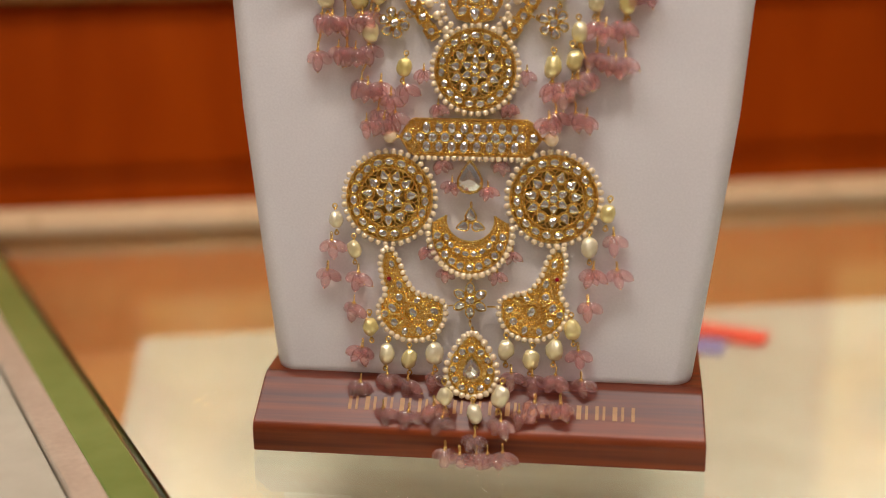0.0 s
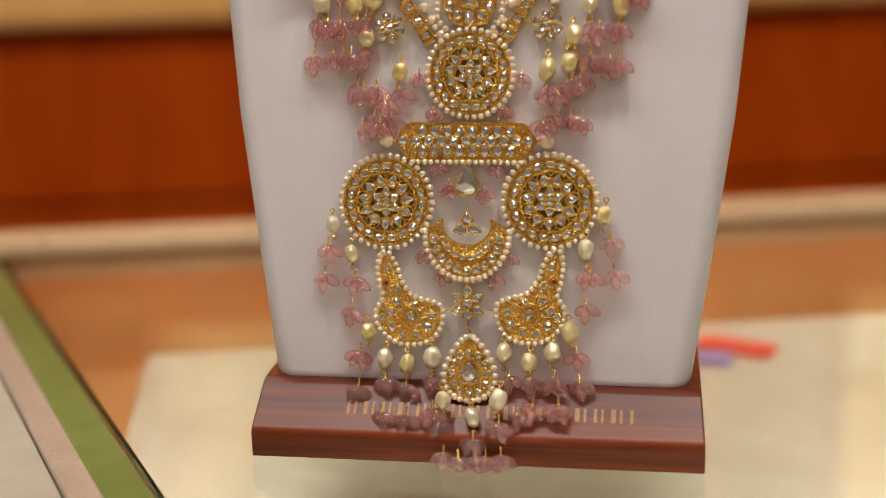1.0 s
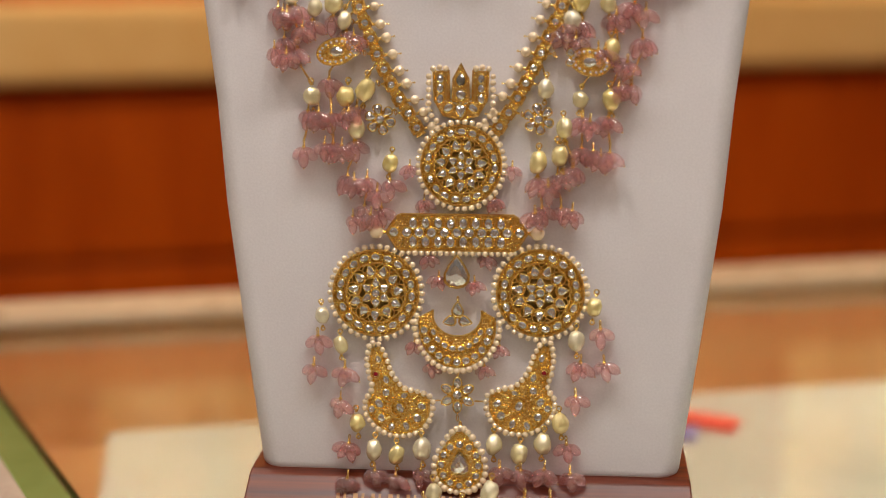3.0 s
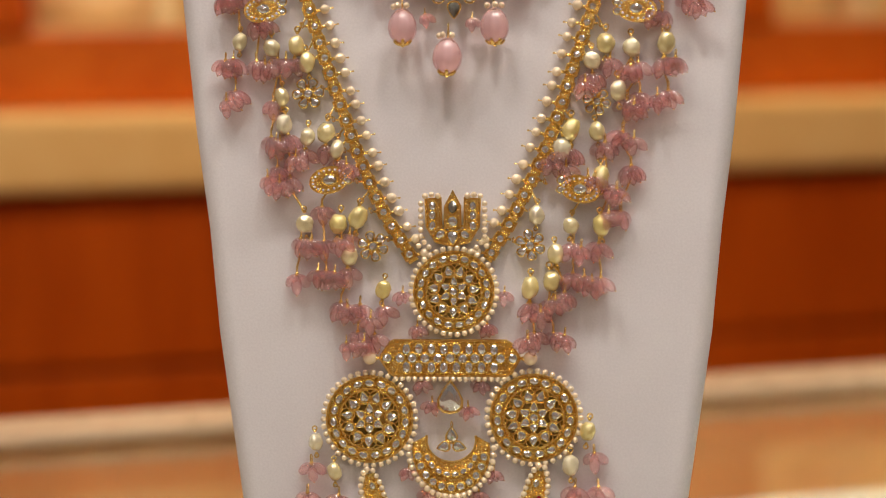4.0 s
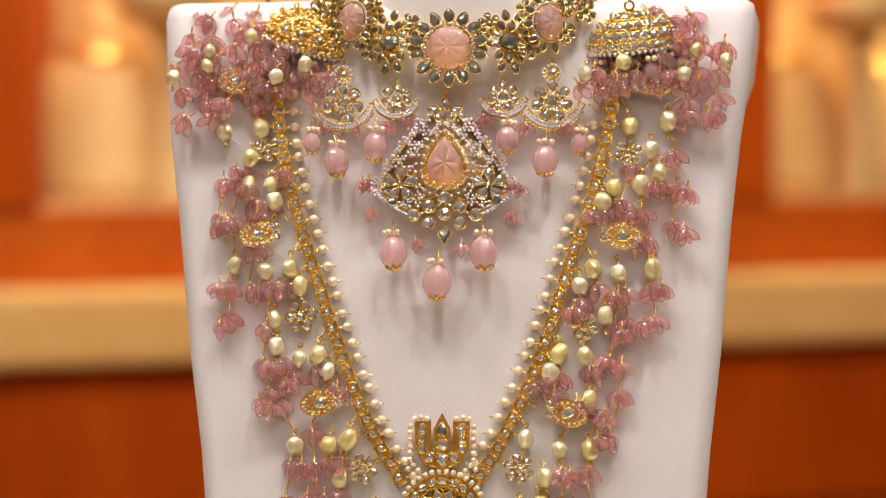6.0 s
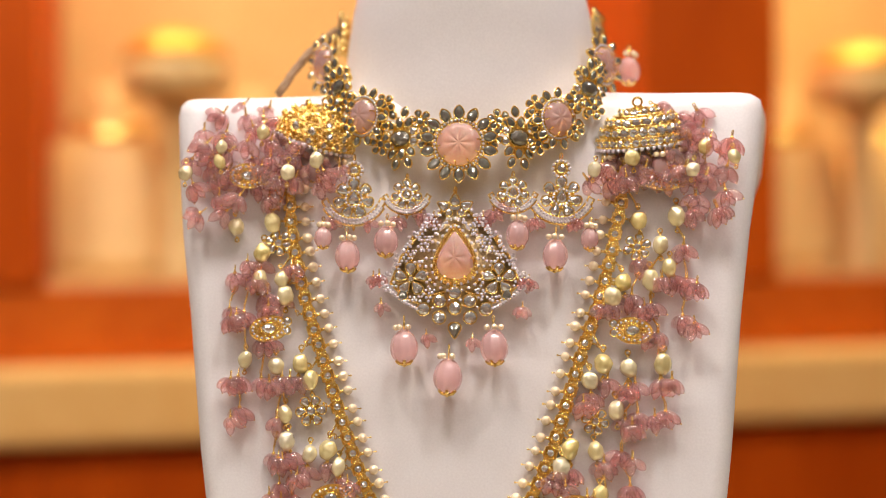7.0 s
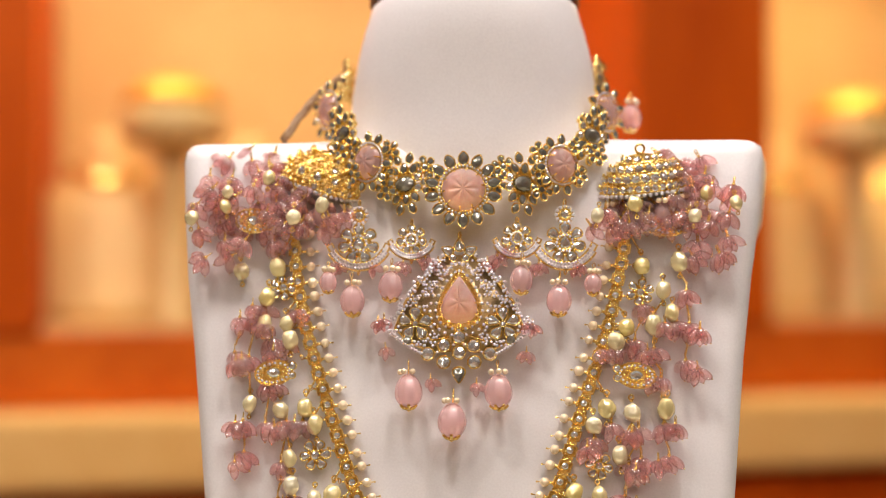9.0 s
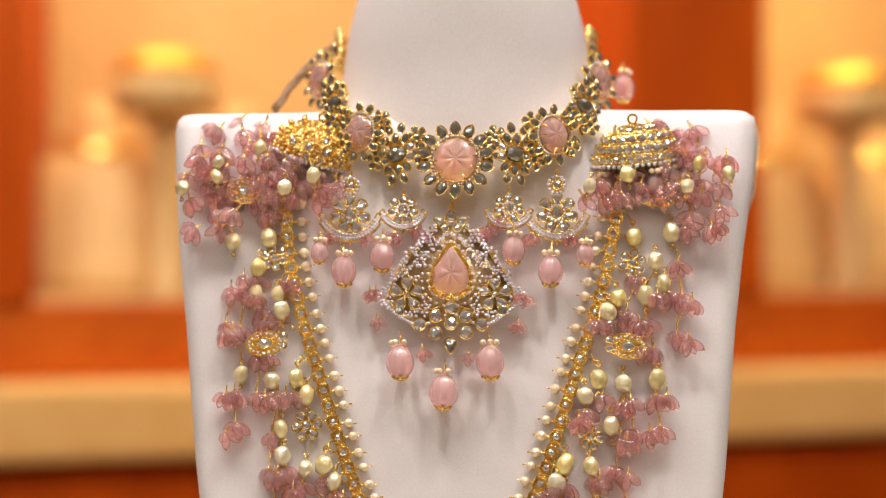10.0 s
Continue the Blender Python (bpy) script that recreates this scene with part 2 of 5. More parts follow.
def gold_bowl():
    ob = thing("gold_display_dome", Matrix(), "rounded gold and cream display dome glowing under a spot lamp", "display stand", "gold domes in the niches")
    part("post", loft_mesh("post", [ring_points(0.035, 20, 0), ring_points(0.022, 20, 0.01), ring_points(0.020, 20, 0.20), ring_points(0.03, 20, 0.216)], NICHE_CREAM), ob)
    part("dome", loft_mesh("dome", [ring_points(0.03, 28, 0.217), ring_points(0.060, 28, 0.226), ring_points(0.070, 28, 0.250), ring_points(0.064, 28, 0.272)], NICHE_CREAM), ob, "cream padded dome")
    part("gold_cap", loft_mesh("gold_cap", [ring_points(0.066, 28, 0.2725), ring_points(0.064, 28, 0.284), ring_points(0.046, 28, 0.300), ring_points(0.020, 28, 0.309), ring_points(0.004, 28, 0.311)], SATIN_GOLD), ob, "satin gold top")
    return ob


dome = gold_bowl()
dome.matrix_world = SHOP @ pose(-0.405, 0.10, 0.292)
copy_thing(dome, SHOP @ pose(0.53, 0.10, 0.292))

# ---- the glass counter ----
counter = thing("glass_counter", COUNTER, "glass-topped jewellery counter with a white pad inside", "counter", kind="structure")
SIDE = [(-0.31, 0.440), (-0.145, -0.04), (0.0, -0.46)]       # the edge beside the next counter
plate = [*SIDE, (1.6, -0.46), (1.6, 0.440)]
top = part("glass_top", prism_mesh("glass_top", plate, -0.008, 0.0, GLASS, 0.0012), counter, label="clear glass top with greenish edges")
top.visible_shadow = False
part("back_rail", box_mesh("back_rail", (-0.32, 0.392, 0.003), (1.6, 0.442, 0.012), BEIGE_RAIL, 0.002), counter, label="beige rail along the back edge")
part("case_back", box_mesh("case_back", (-0.36, 0.412, -0.9), (1.6, 0.440, -0.009), CASE_WOOD), counter)
part("case_floor", box_mesh("case_floor", (-0.36, -0.44, -0.11), (1.6, 0.410, -0.10), CASE_WOOD), counter)
part("case_front", box_mesh("case_front", (0.0, -0.458, -0.9), (1.6, -0.442, -0.009), CASE_WOOD), counter)
part("display_pad", box_mesh("display_pad", (-0.190, -0.43, -0.098), (1.55, 0.330, -0.06), PAD, 0.004), counter, label="white padded display tray under the glass")

side = thing("side_counter", COUNTER, "cream-topped neighbouring counter with a steel and green glass edge", "counter", kind="structure")


def strip(off0, off1, z0, z1, name, mat):
    (x0, y0), (x1, y1) = (-0.365, 0.60), (0.02, -0.52)
    d = Vector((x1 - x0, y1 - y0)).normalized()
    n = Vector((d.y, -d.x))
    pts = [Vector((x0, y0)) + n * off0, Vector((x1, y1)) + n * off0, Vector((x1, y1)) + n * off1, Vector((x0, y0)) + n * off1]
    return prism_mesh(name, [(p.x, p.y) for p in pts], z0, z1, mat, 0.0015)


part("glass_edge", strip(0.003, 0.024, -0.012, 0.001, "glass_edge", GREEN_EDGE), side, label="green polished glass edge")
part("steel_trim", strip(0.0245, 0.040, -0.02, 0.004, "steel_trim", STEEL), side, label="brushed steel trim")
part("worktop", strip(0.0405, 1.2, -0.02, 0.002, "worktop", PAD), side)
part("side_panel", strip(0.004, 0.02, -0.9, -0.0125, "side_panel", CASE_WOOD), side)

red_tag = thing("red_tag", COUNTER @ pose(0.215, 0.265, -0.057, 0, 0, -35), "small red card tag lying on the white pad", "tag", data=box_mesh("red_tag", (-0.026, -0.011, -0.0025), (0.026, 0.011, 0.0025), RED_CARD, 0.001))
blue_tag = thing("blue_tag", COUNTER @ pose(0.195, 0.245, -0.0575, 0, 0, -25), "small blue card tag beside the red one", "tag", data=box_mesh("blue_tag", (-0.014, -0.010, -0.0022), (0.010, 0.010, 0.0022), BLUE_CARD, 0.001))

# ---- the bust and its wooden foot ----
stand = thing("necklace_display", FACE, "white leatherette necklace bust on a red-brown wooden foot", "display bust")


def torso_ring(v, half, front, back, n=12, r=0.010, right=0.0):
    """A rounded oblong section at the height v on the face."""
    out = []
    left = 0.0016 * min(1.0, max(0.0, (v - 0.20) / 0.10)) * min(1.0, max(0.0, (0.425 - v) / 0.06))
    for cx, cz, a0 in ((half - r, front - r, 0), (-half + r, front - r, 90), (-half + r, back + r, 180), (half - r, back + r, 270)):
        for k in range(n):
            a = math.radians(a0 + 90 * k / (n - 1))
            out.append((-0.0008 + cx * (1 + 0.0018 / half) + r * math.cos(a) + (right if cx > 0 else -left), v, cz + r * math.sin(a)))
        if cx > 0 and cz < (front + back) / 2:
            swell = 0.0075 * min(1.0, max(0.0, (v - 0.362) / 0.036))
            out[-n:] = [(x + swell, y, z) for x, y, z in out[-n:]]
    return out


def neck_ring(v, a, front, back, n=48):
    out = []
    for k in range(n):
        s = math.radians(360 * (k + 0.5) / n - 0)
        c, d = math.cos(s), math.sin(s)
        out.append((0.001 + a * c, v, (front + back) / 2 + (front - back) / 2 * d))
    return out


def lean_back(ring, slope):
    """Raises the back of a ring, so that the shoulders climb towards the neck."""
    return [(x, v + slope * max(0.0, -z), z) for x, v, z in ring]


torso = [torso_ring(0.0285, 0.093, -0.004, -0.044, r=0.008), torso_ring(0.030, 0.0965, -0.001, -0.047), torso_ring(0.036, 0.099, 0, -0.048)]
torso += [torso_ring(v, h, 0, -0.048 - 0.03 * (v - 0.04)) for v, h in ((0.095, 0.1075), (0.16, 0.1165), (0.21, 0.121), (0.255, 0.1265), (0.32, 0.1325), (0.36, 0.1375))]
torso += [torso_ring(0.395, 0.1415, 0, -0.062, r=0.012, right=0.002), torso_ring(0.4205, 0.1440, -0.001, -0.064, r=0.013, right=0.002), torso_ring(0.4268, 0.1438, -0.004, -0.063, r=0.013, right=0.002)]
torso += [lean_back(torso_ring(0.4288, 0.1430, -0.009, -0.062, r=0.014), 0.10), lean_back(torso_ring(0.4285, 0.112, -0.010, -0.062, r=0.020), 0.16), lean_back(torso_ring(0.429, 0.070, -0.016, -0.060, r=0.020), 0.22)]
neck = [neck_ring(0.372, 0.070, -0.006, -0.070), neck_ring(0.390, 0.082, -0.0008, -0.075), neck_ring(0.405, 0.080, 0.0012, -0.078), neck_ring(0.420, 0.0745, 0.0022, -0.082), neck_ring(0.434, 0.0690, 0.0036, -0.085), neck_ring(0.448, 0.0660, 0.0052, -0.088)]
neck += [neck_ring(0.464, 0.0645, 0.0085, -0.09), neck_ring(0.480, 0.0620, 0.0118, -0.09), neck_ring(0.494, 0.0585, 0.0140, -0.089), neck_ring(0.502, 0.0560, 0.0135, -0.088), neck_ring(0.5070, 0.0550, 0.0115, -0.0865)]
part("bust", join_mesh("bust", [loft_mesh("form", torso, LEATHER), loft_mesh("form", neck, LEATHER)]), stand, label="white leatherette bust form, faintly creased")
part("neck_cap", loft_mesh("neck_cap", [neck_ring(0.5072, 0.0545, 0.0110, -0.086), neck_ring(0.5115, 0.0560, 0.0120, -0.088), neck_ring(0.5185, 0.0560, 0.0120, -0.088), neck_ring(0.5210, 0.0530, 0.0055, -0.0855)], CAP_WOOD), stand, label="dark wooden cap on the neck")


def foot_mesh():
    """The foot's section, level on the counter: an upright front, a sloped face above it and a flat top."""
    section = [(-0.020, 0.0), (-0.0205, 0.012), (-0.0195, 0.0145), (0.000, 0.0305), (0.004, 0.032), (0.085, 0.032), (0.088, 0.029), (0.088, 0.0)]
    bm = bmesh.new()
    rows = []
    for x, shrink in ((-0.107, 0), (0.106, 0)):
        rows.append([bm.verts.new((x * (1 - 0.9 * max(0, z - 0.014)), y, z)) for y, z in section])
    n = len(section)
    for i in range(n):
        bm.faces.new((rows[0][i], rows[0][(i + 1) % n], rows[1][(i + 1) % n], rows[1][i]))
    bm.faces.new(rows[0][::-1])
    bm.faces.new(rows[1])
    bmesh.ops.recalc_face_normals(bm, faces=list(bm.faces))
    bmesh.ops.bevel(bm, geom=list(bm.edges), offset=0.0008, segments=2, affect="EDGES", profile=0.5)
    data = bpy.data.meshes.new("wooden_foot")
    bm.to_mesh(data)
    bm.free()
    data.materials.append(BASE_WOOD)
    return data


foot = part("wooden_foot", foot_mesh(), stand, label="varnished red-brown wooden foot with gilt marks")
foot.matrix_world = pose(0, 0, 0.0005, 0, 0, 0)

# ---- jewellery: materials ----
STONE = textured("uncut_diamond", (0.46, 0.45, 0.44), (0.95, 0.93, 0.91), 420, 0.08, 0.78, island=0.3, rough_spread=0.06)
GREY_STONE = textured("grey_uncut_diamond", (0.20, 0.19, 0.16), (0.42, 0.41, 0.36), 240, 0.10, 0.7, rough_spread=0.05)
PEARL = textured("white_pearl", (0.86, 0.67, 0.43), (0.95, 0.81, 0.59), 150, 0.2, 0.3, Coat_Weight=1.0, Coat_Roughness=0.12)
BAROQUE = textured("cream_yellow_pearl", (0.80, 0.66, 0.28), (0.94, 0.86, 0.56), 120, 0.14, 0.42, bump=0.15, bump_scale=260, island=0.35, Coat_Weight=1.0, Coat_IOR=1.9, Coat_Roughness=0.08)
def clear_tint(mat, colour, share):
    """Lets part of the light pass straight through a stone in its own colour, so that it glows and casts a tinted shade."""
    nodes, links = mat.node_tree.nodes, mat.node_tree.links
    clear, mix = nodes.new("ShaderNodeBsdfTransparent"), nodes.new("ShaderNodeMixShader")
    clear.inputs["Color"].default_value = (*colour, 1)
    mix.inputs["Fac"].default_value = share
    links.new(nodes["Principled BSDF"].outputs[0], mix.inputs[1])
    links.new(clear.outputs[0], mix.inputs[2])
    links.new(mix.outputs[0], nodes["Material Output"].inputs["Surface"])
    return mat


PINK_GLASS = clear_tint(textured("pink_glass_bead", (1.0, 0.62, 0.61), (1.0, 0.88, 0.86), 260, 0.05, island=0.35, rough_spread=0.03, Transmission_Weight=0.84, IOR=1.45, Coat_Weight=1.0, Coat_IOR=2.0, Coat_Roughness=0.04), (1.0, 0.78, 0.79), 0.36)
PINK_CARVED = clear_tint(textured("carved_pink_stone", (1.0, 0.62, 0.63), (1.0, 0.80, 0.79), 140, 0.12, bump=0.1, Transmission_Weight=0.6, IOR=1.4, Coat_Weight=1.0, Coat_IOR=1.6, Coat_Roughness=0.05), (1.0, 0.74, 0.75), 0.20)
PAVE = textured("lilac_white_seed_stone", (0.66, 0.61, 0.67), (0.94, 0.90, 0.95), 300, 0.10, 0.4, island=0.2)
RUBY = material("ruby_red_stone", (0.30, 0.01, 0.02), 0.1)
GILT = textured("gilt_marking", (0.34, 0.15, 0.03), (0.46, 0.22, 0.06), 60, 0.45)
FAN_BACK = textured("dull_lilac_gold_backing", (0.58, 0.42, 0.22), (0.78, 0.58, 0.32), 300, 0.35, 0.9, bump=0.4, bump_scale=1200)
CORD = textured("grey_brown_silk_cord", (0.20, 0.11, 0.05), (0.34, 0.20, 0.10), 200, 0.6)
MM = 0.001

# ---- jewellery: shared meshes ----


def outline_round(n=8):
    return [(math.cos(2 * math.pi * i / n), math.sin(2 * math.pi * i / n)) for i in range(n)]


def outline_pear(n=12):
    """A drop with its point upwards."""
    out = []
    for i in range(n):
        a = 2 * math.pi * i / n + math.pi / 2
        s = 0.5 + 0.5 * math.sin(a)
        out.append(((1.0 - 0.72 * s ** 2.2) * math.cos(a) * 1.05, math.sin(a) * (1.0 + 0.35 * s) - 0.1))
    return out


def outline_leaf(n=12):
    """A petal pointed at its outer end."""
    return [(0.78 * math.cos(2 * math.pi * i / n) * (1 - 0.45 * max(0, math.sin(2 * math.pi * i / n)) ** 2), math.sin(2 * math.pi * i / n) * 1.1) for i in range(n)]


OUTLINES = {"round": outline_round(9), "pear": outline_pear(), "leaf": outline_leaf(), "oval": [(0.82 * x, 1.12 * y) for x, y in outline_round(10)]}


def stone_mesh(kind, mat):
    """A low rose cut: a girdle, a ring of facets and a crown, flat shaded."""
    line = OUTLINES[kind]
    n = len(line)
    verts = [(x, y, 0.0) for x, y in line] + [(x * 0.92, y * 0.92, 0.22) for x, y in line]
    mid = [((line[i][0] + line[(i + 1) % n][0]) * 0.29, (line[i][1] + line[(i + 1) % n][1]) * 0.29, 0.45) for i in range(n)]
    verts += mid + [(0.06, 0.03, 0.52)]
    faces = [(i, (i + 1) % n, n + (i + 1) % n, n + i) for i in range(n)]
    for i in range(n):
        j = (i + 1) % n
        faces += [(n + i, n + j, 2 * n + i), (n + j, 2 * n + j, 2 * n + i), (2 * n + i, 2 * n + j, 3 * n)]
    return mesh("stone", verts, faces, mat)


STONES = {(k, m.name): stone_mesh(k, m) for k in OUTLINES for m in (STONE, GREY_STONE)}
STONES[("round", "ruby_red_stone")] = stone_mesh("round", RUBY)


def ball_mesh(name, mat, segs=14, rows=9, shape=None):
    verts, faces = [(0, 0, 1)], []
    for r in range(1, rows):
        a = math.pi * r / rows
        verts += [(math.sin(a) * math.cos(2 * math.pi * i / segs), math.sin(a) * math.sin(2 * math.pi * i / segs), math.cos(a)) for i in range(segs)]
    verts.append((0, 0, -1))
    last = len(verts) - 1
    for i in range(segs):
        j = (i + 1) % segs
        faces.append((0, 1 + i, 1 + j))
        for r in range(rows - 2):
            a = 1 + r * segs
            faces.append((a + i, a + segs + i, a + segs + j, a + j))
        faces.append((last, last - segs + j, last - segs + i))
    if shape:
        verts = [shape(Vector(v)) for v in verts]
    return mesh(name, verts, faces, mat, True)


PEARL_MESH = ball_mesh("pearl", PEARL)
SEED_MESH = ball_mesh("seed_stone", PAVE, 7, 5)


def lumpy(seed):
    def shape(v):
        k = 1 + 0.16 * noise.noise(v * 1.3 + Vector((seed * 7.3, 1.7, seed)))
        k += 0.10 * noise.noise(v * 2.9 + Vector((2.1, seed * 5.1, 0.3)))
        return (v.x * k, v.y * k * (1.20 + 0.1 * math.sin(seed * 2.3)), v.z * k * 0.9)
    return shape


BAROQUES = [ball_mesh("baroque_pearl", BAROQUE, 18, 12, lumpy(s)) for s in range(6)]


def bead_shape(v):
    """An elongated drop, hung by its upper end at the origin, with flats ground along it."""
    a = math.atan2(v.x, v.z)
    flat = 1 - 0.04 * math.cos(5 * a)
    t = (v.y + 1) / 2
    r = math.hypot(v.x, v.z)
    swell = 0.57 * (1 - 0.08 * t)
    if r < 1e-6:
        return (0, v.y - 1, 0)
    return (v.x * swell * flat, v.y - 1, v.z * swell * flat)


def turned(v):
    return Vector((v.x, v.z, -v.y))


BEAD = ball_mesh("pink_bead", PINK_GLASS, 15, 9, lambda v: bead_shape(turned(v)))


def melon_shape(v):
    v = turned(v)
    a = math.atan2(v.x, v.z)
    k = 0.82 * (1 - 0.06 * abs(math.cos(5 * a)) ** 3)
    k *= 1 + 0.10 * v.y * -1
    return (v.x * k, v.y, v.z * k)


MELON = ball_mesh("carved_melon_bead", PINK_CARVED, 40, 14, melon_shape)


class Metal:
    """Collects gold wire, plates and settings into one skin."""

    def __init__(self):
        self.verts, self.faces = [], []

    def add(self, verts, faces):
        n = len(self.verts)
        self.verts += [tuple(v) for v in verts]
        self.faces += [tuple(n + i for i in f) for f in faces]

    def tube(self, pts, r, closed=False, sides=6):
        pts = [Vector(p) for p in pts]
        n, verts, faces = len(pts), [], []
        for i, p in enumerate(pts):
            a = pts[(i - 1) % n] if closed or i else p
            b = pts[(i + 1) % n] if closed or i < n - 1 else p
            d = (b - a).normalized()
            side = d.cross(Vector((0, 0, 1)))
            side = side.normalized() if side.length > 1e-4 else Vector((1, 0, 0))
            up = side.cross(d)
            verts += [p + side * (r * math.cos(2 * math.pi * k / sides)) + up * (r * math.sin(2 * math.pi * k / sides)) for k in range(sides)]
        for i in range(n if closed else n - 1):
            j = (i + 1) % n
            faces += [(i * sides + k, i * sides + (k + 1) % sides, j * sides + (k + 1) % sides, j * sides + k) for k in range(sides)]
        if not closed:
            faces += [tuple(range(sides))[::-1], tuple((n - 1) * sides + k for k in range(sides))]
        self.add(verts, faces)

    def loop(self, c, r, wire, n=12, squash=1.0):
        self.tube([(c[0] + r * math.cos(2 * math.pi * i / n), c[1] + squash * r * math.sin(2 * math.pi * i / n), c[2]) for i in range(n)], wire, True)

    def link(self, c, r, wire, n=8):
        """A wire ring seen edge on."""
        self.tube([(c[0] + 0.35 * r * math.cos(2 * math.pi * i / n), c[1] + r * math.sin(2 * math.pi * i / n), c[2] + r * 0.8 * math.cos(2 * math.pi * i / n)) for i in range(n)], wire, True, 5)

    def plate(self, line, z0, z1):
        n = len(line)
        verts = [(x, y, z0) for x, y in line] + [(x, y, z1) for x, y in line]
        self.add(verts, [tuple(range(n))[::-1], tuple(n + i for i in range(n))] + [(i, (i + 1) % n, n + (i + 1) % n, n + i) for i in range(n)])

    def ball(self, c, r, segs=7, rows=5):
        verts, faces = [], []
        for a in range(rows + 1):
            t = math.pi * a / rows
            verts += [(c[0] + r * math.sin(t) * math.cos(2 * math.pi * i / segs), c[1] + r * math.sin(t) * math.sin(2 * math.pi * i / segs), c[2] + r * math.cos(t)) for i in range(segs)]
        for a in range(rows):
            faces += [(a * segs + i, (a + 1) * segs + i, (a + 1) * segs + (i + 1) % segs, a * segs + (i + 1) % segs) for i in range(segs)]
        self.add(verts, faces)

    def bezel(self, x, y, r, kind="round", turn=0.0, z0=0.0, z1=None, wire=0.00035):
        line = OUTLINES[kind]
        c, s = math.cos(math.radians(turn)), math.sin(math.radians(turn))
        pts = [(x + r * 1.1 * (c * a - s * b), y + r * 1.1 * (s * a + c * b)) for a, b in line]
        z1 = z0 + 0.0012 if z1 is None else z1
        self.plate(pts, z0, z1)
        self.tube([(a, b, z1) for a, b in pts], wire, True, 5)

    def done(self, name, mat=None):
        return mesh(name, self.verts, self.faces, mat or GOLD, True)


def ridged(name, data):
    """Sharpens a skin's hard corners."""
    bm = bmesh.new()
    bm.from_mesh(data)
    for e in bm.edges:
        if len(e.link_faces) == 2 and e.calc_face_angle(0) > 0.9:
            e.smooth = False
    bm.to_mesh(data)
    bm.free()
    return data


def motif(name, parent, at, stones, label="", pearls=(), seeds=(), draw=None, turn=0.0, tilt=(0, 0), pearl_r=0.0014, extra=None):
    """One set piece: a gold setting with its stones (x, y, r, kind, turn, grey) and pearls (x, y), at a place on the face."""
    gold = Metal()
    if draw:
        draw(gold)
    for x, y, r, kind, t, grey in stones:
        gold.bezel(x, y, r, kind, t, 0.0012, 0.0026)
    for x, y in pearls:
        gold.ball((x * 0.955, y * 0.955, 0.0016), 0.0006, 5, 3)
    m = pose(*at, tilt[0], tilt[1], turn)
    ob = part(name, ridged(name, gold.done(name)), parent, label, m)
    for x, y, r, kind, t, grey in stones:
        mat = {0: "uncut_diamond", 1: "grey_uncut_diamond", 2: "ruby_red_stone"}[grey]
        part("stone", STONES[(kind, mat)], ob, "", pose(x, y, 0.0024, random.uniform(-13, 13), random.uniform(-13, 13), t) @ Matrix.Diagonal((r, r, r, 1)))
    for x, y in pearls:
        k = pearl_r * random.uniform(0.9, 1.1)
        part("pearl", PEARL_MESH, ob, "", pose(x, y, 0.0018, 0, 0, random.uniform(0, 90)) @ Matrix.Diagonal((k, k, k * 0.95, 1)))
    for x, y, k in seeds:
        part("seed_stone", SEED_MESH, ob, "", pose(x, y, 0.0024, 0, 0, random.uniform(0, 90)) @ Matrix.Diagonal((k, k, k, 1)))
    return ob


def granules(g, line, stones, z, pitch=0.0013, r=0.0005):
    """Strews small gold grains over a plate, clear of its stones."""
    xs, ys = [p[0] for p in line], [p[1] for p in line]
    for i in range(int((max(xs) - min(xs)) / pitch) + 1):
        for j in range(int((max(ys) - min(ys)) / pitch) + 1):
            x = min(xs) + pitch * (i + 0.5 * (j % 2)) + random.uniform(-0.2, 0.2) * pitch
            y = min(ys) + pitch * j + random.uniform(-0.2, 0.2) * pitch
            inside = False
            for (x0, y0), (x1, y1) in zip(line, line[1:] + line[:1]):
                if (y0 > y) != (y1 > y) and x < x0 + (y - y0) * (x1 - x0) / (y1 - y0):
                    inside = not inside
            if inside and all(math.hypot(x - a, y - b) > 1.3 * q for a, b, q, *_ in stones):
                g.ball((x, y, z), r * random.uniform(0.8, 1.25), 6, 4)


def around(r, n, start=90.0, arc=360.0, cx=0.0, cy=0.0, squash=1.0):
    """n places on a ring, with their bearing."""
    step = arc / n if arc >= 359 else arc / (n - 1)
    return [(cx + r * math.cos(math.radians(start + i * step)), cy + squash * r * math.sin(math.radians(start + i * step)), start + i * step) for i in range(n)]


# tassels: a twist of gold wire with a few glass drops
TASSELS = []
for kind in range(8):
    gold = Metal()
    gold.link((0, 0.0030, 0), 0.0011, 0.00028)
    gold.link((0, 0.0014, 0.0003), 0.0010, 0.00028)
    gold.ball((0, 0.0003, 0.0004), 0.0010, 6, 4)
    n = (3, 4, 3, 5, 4, 3, 5, 4)[kind]
    beads = []
    for i in range(n):
        lean = (i - (n - 1) / 2) * (96.0 / max(n - 1, 1)) + random.uniform(-9, 9)
        out = random.uniform(-4, 16) if i % 2 else random.uniform(18, 50)
        size = random.uniform(0.0041, 0.0049)
        m = pose(0.0003 * (i - n / 2), -0.0004, 0.0012, out, 0, lean) @ pose(0, 0, 0, 0, random.uniform(0, 60), 0)
        beads.append(m @ Matrix.Diagonal((size, size, size, 1)))
        tip = m @ Vector((0, -2.02 * size, 0))
        gold.tube([(0, 0, 0.0006), (m @ Vector((0, -0.15 * size, 0)))], 0.00028, sides=5)
        gold.ball(tip, 0.00048, 6, 4)
    TASSELS.append((gold.done("tassel"), beads))


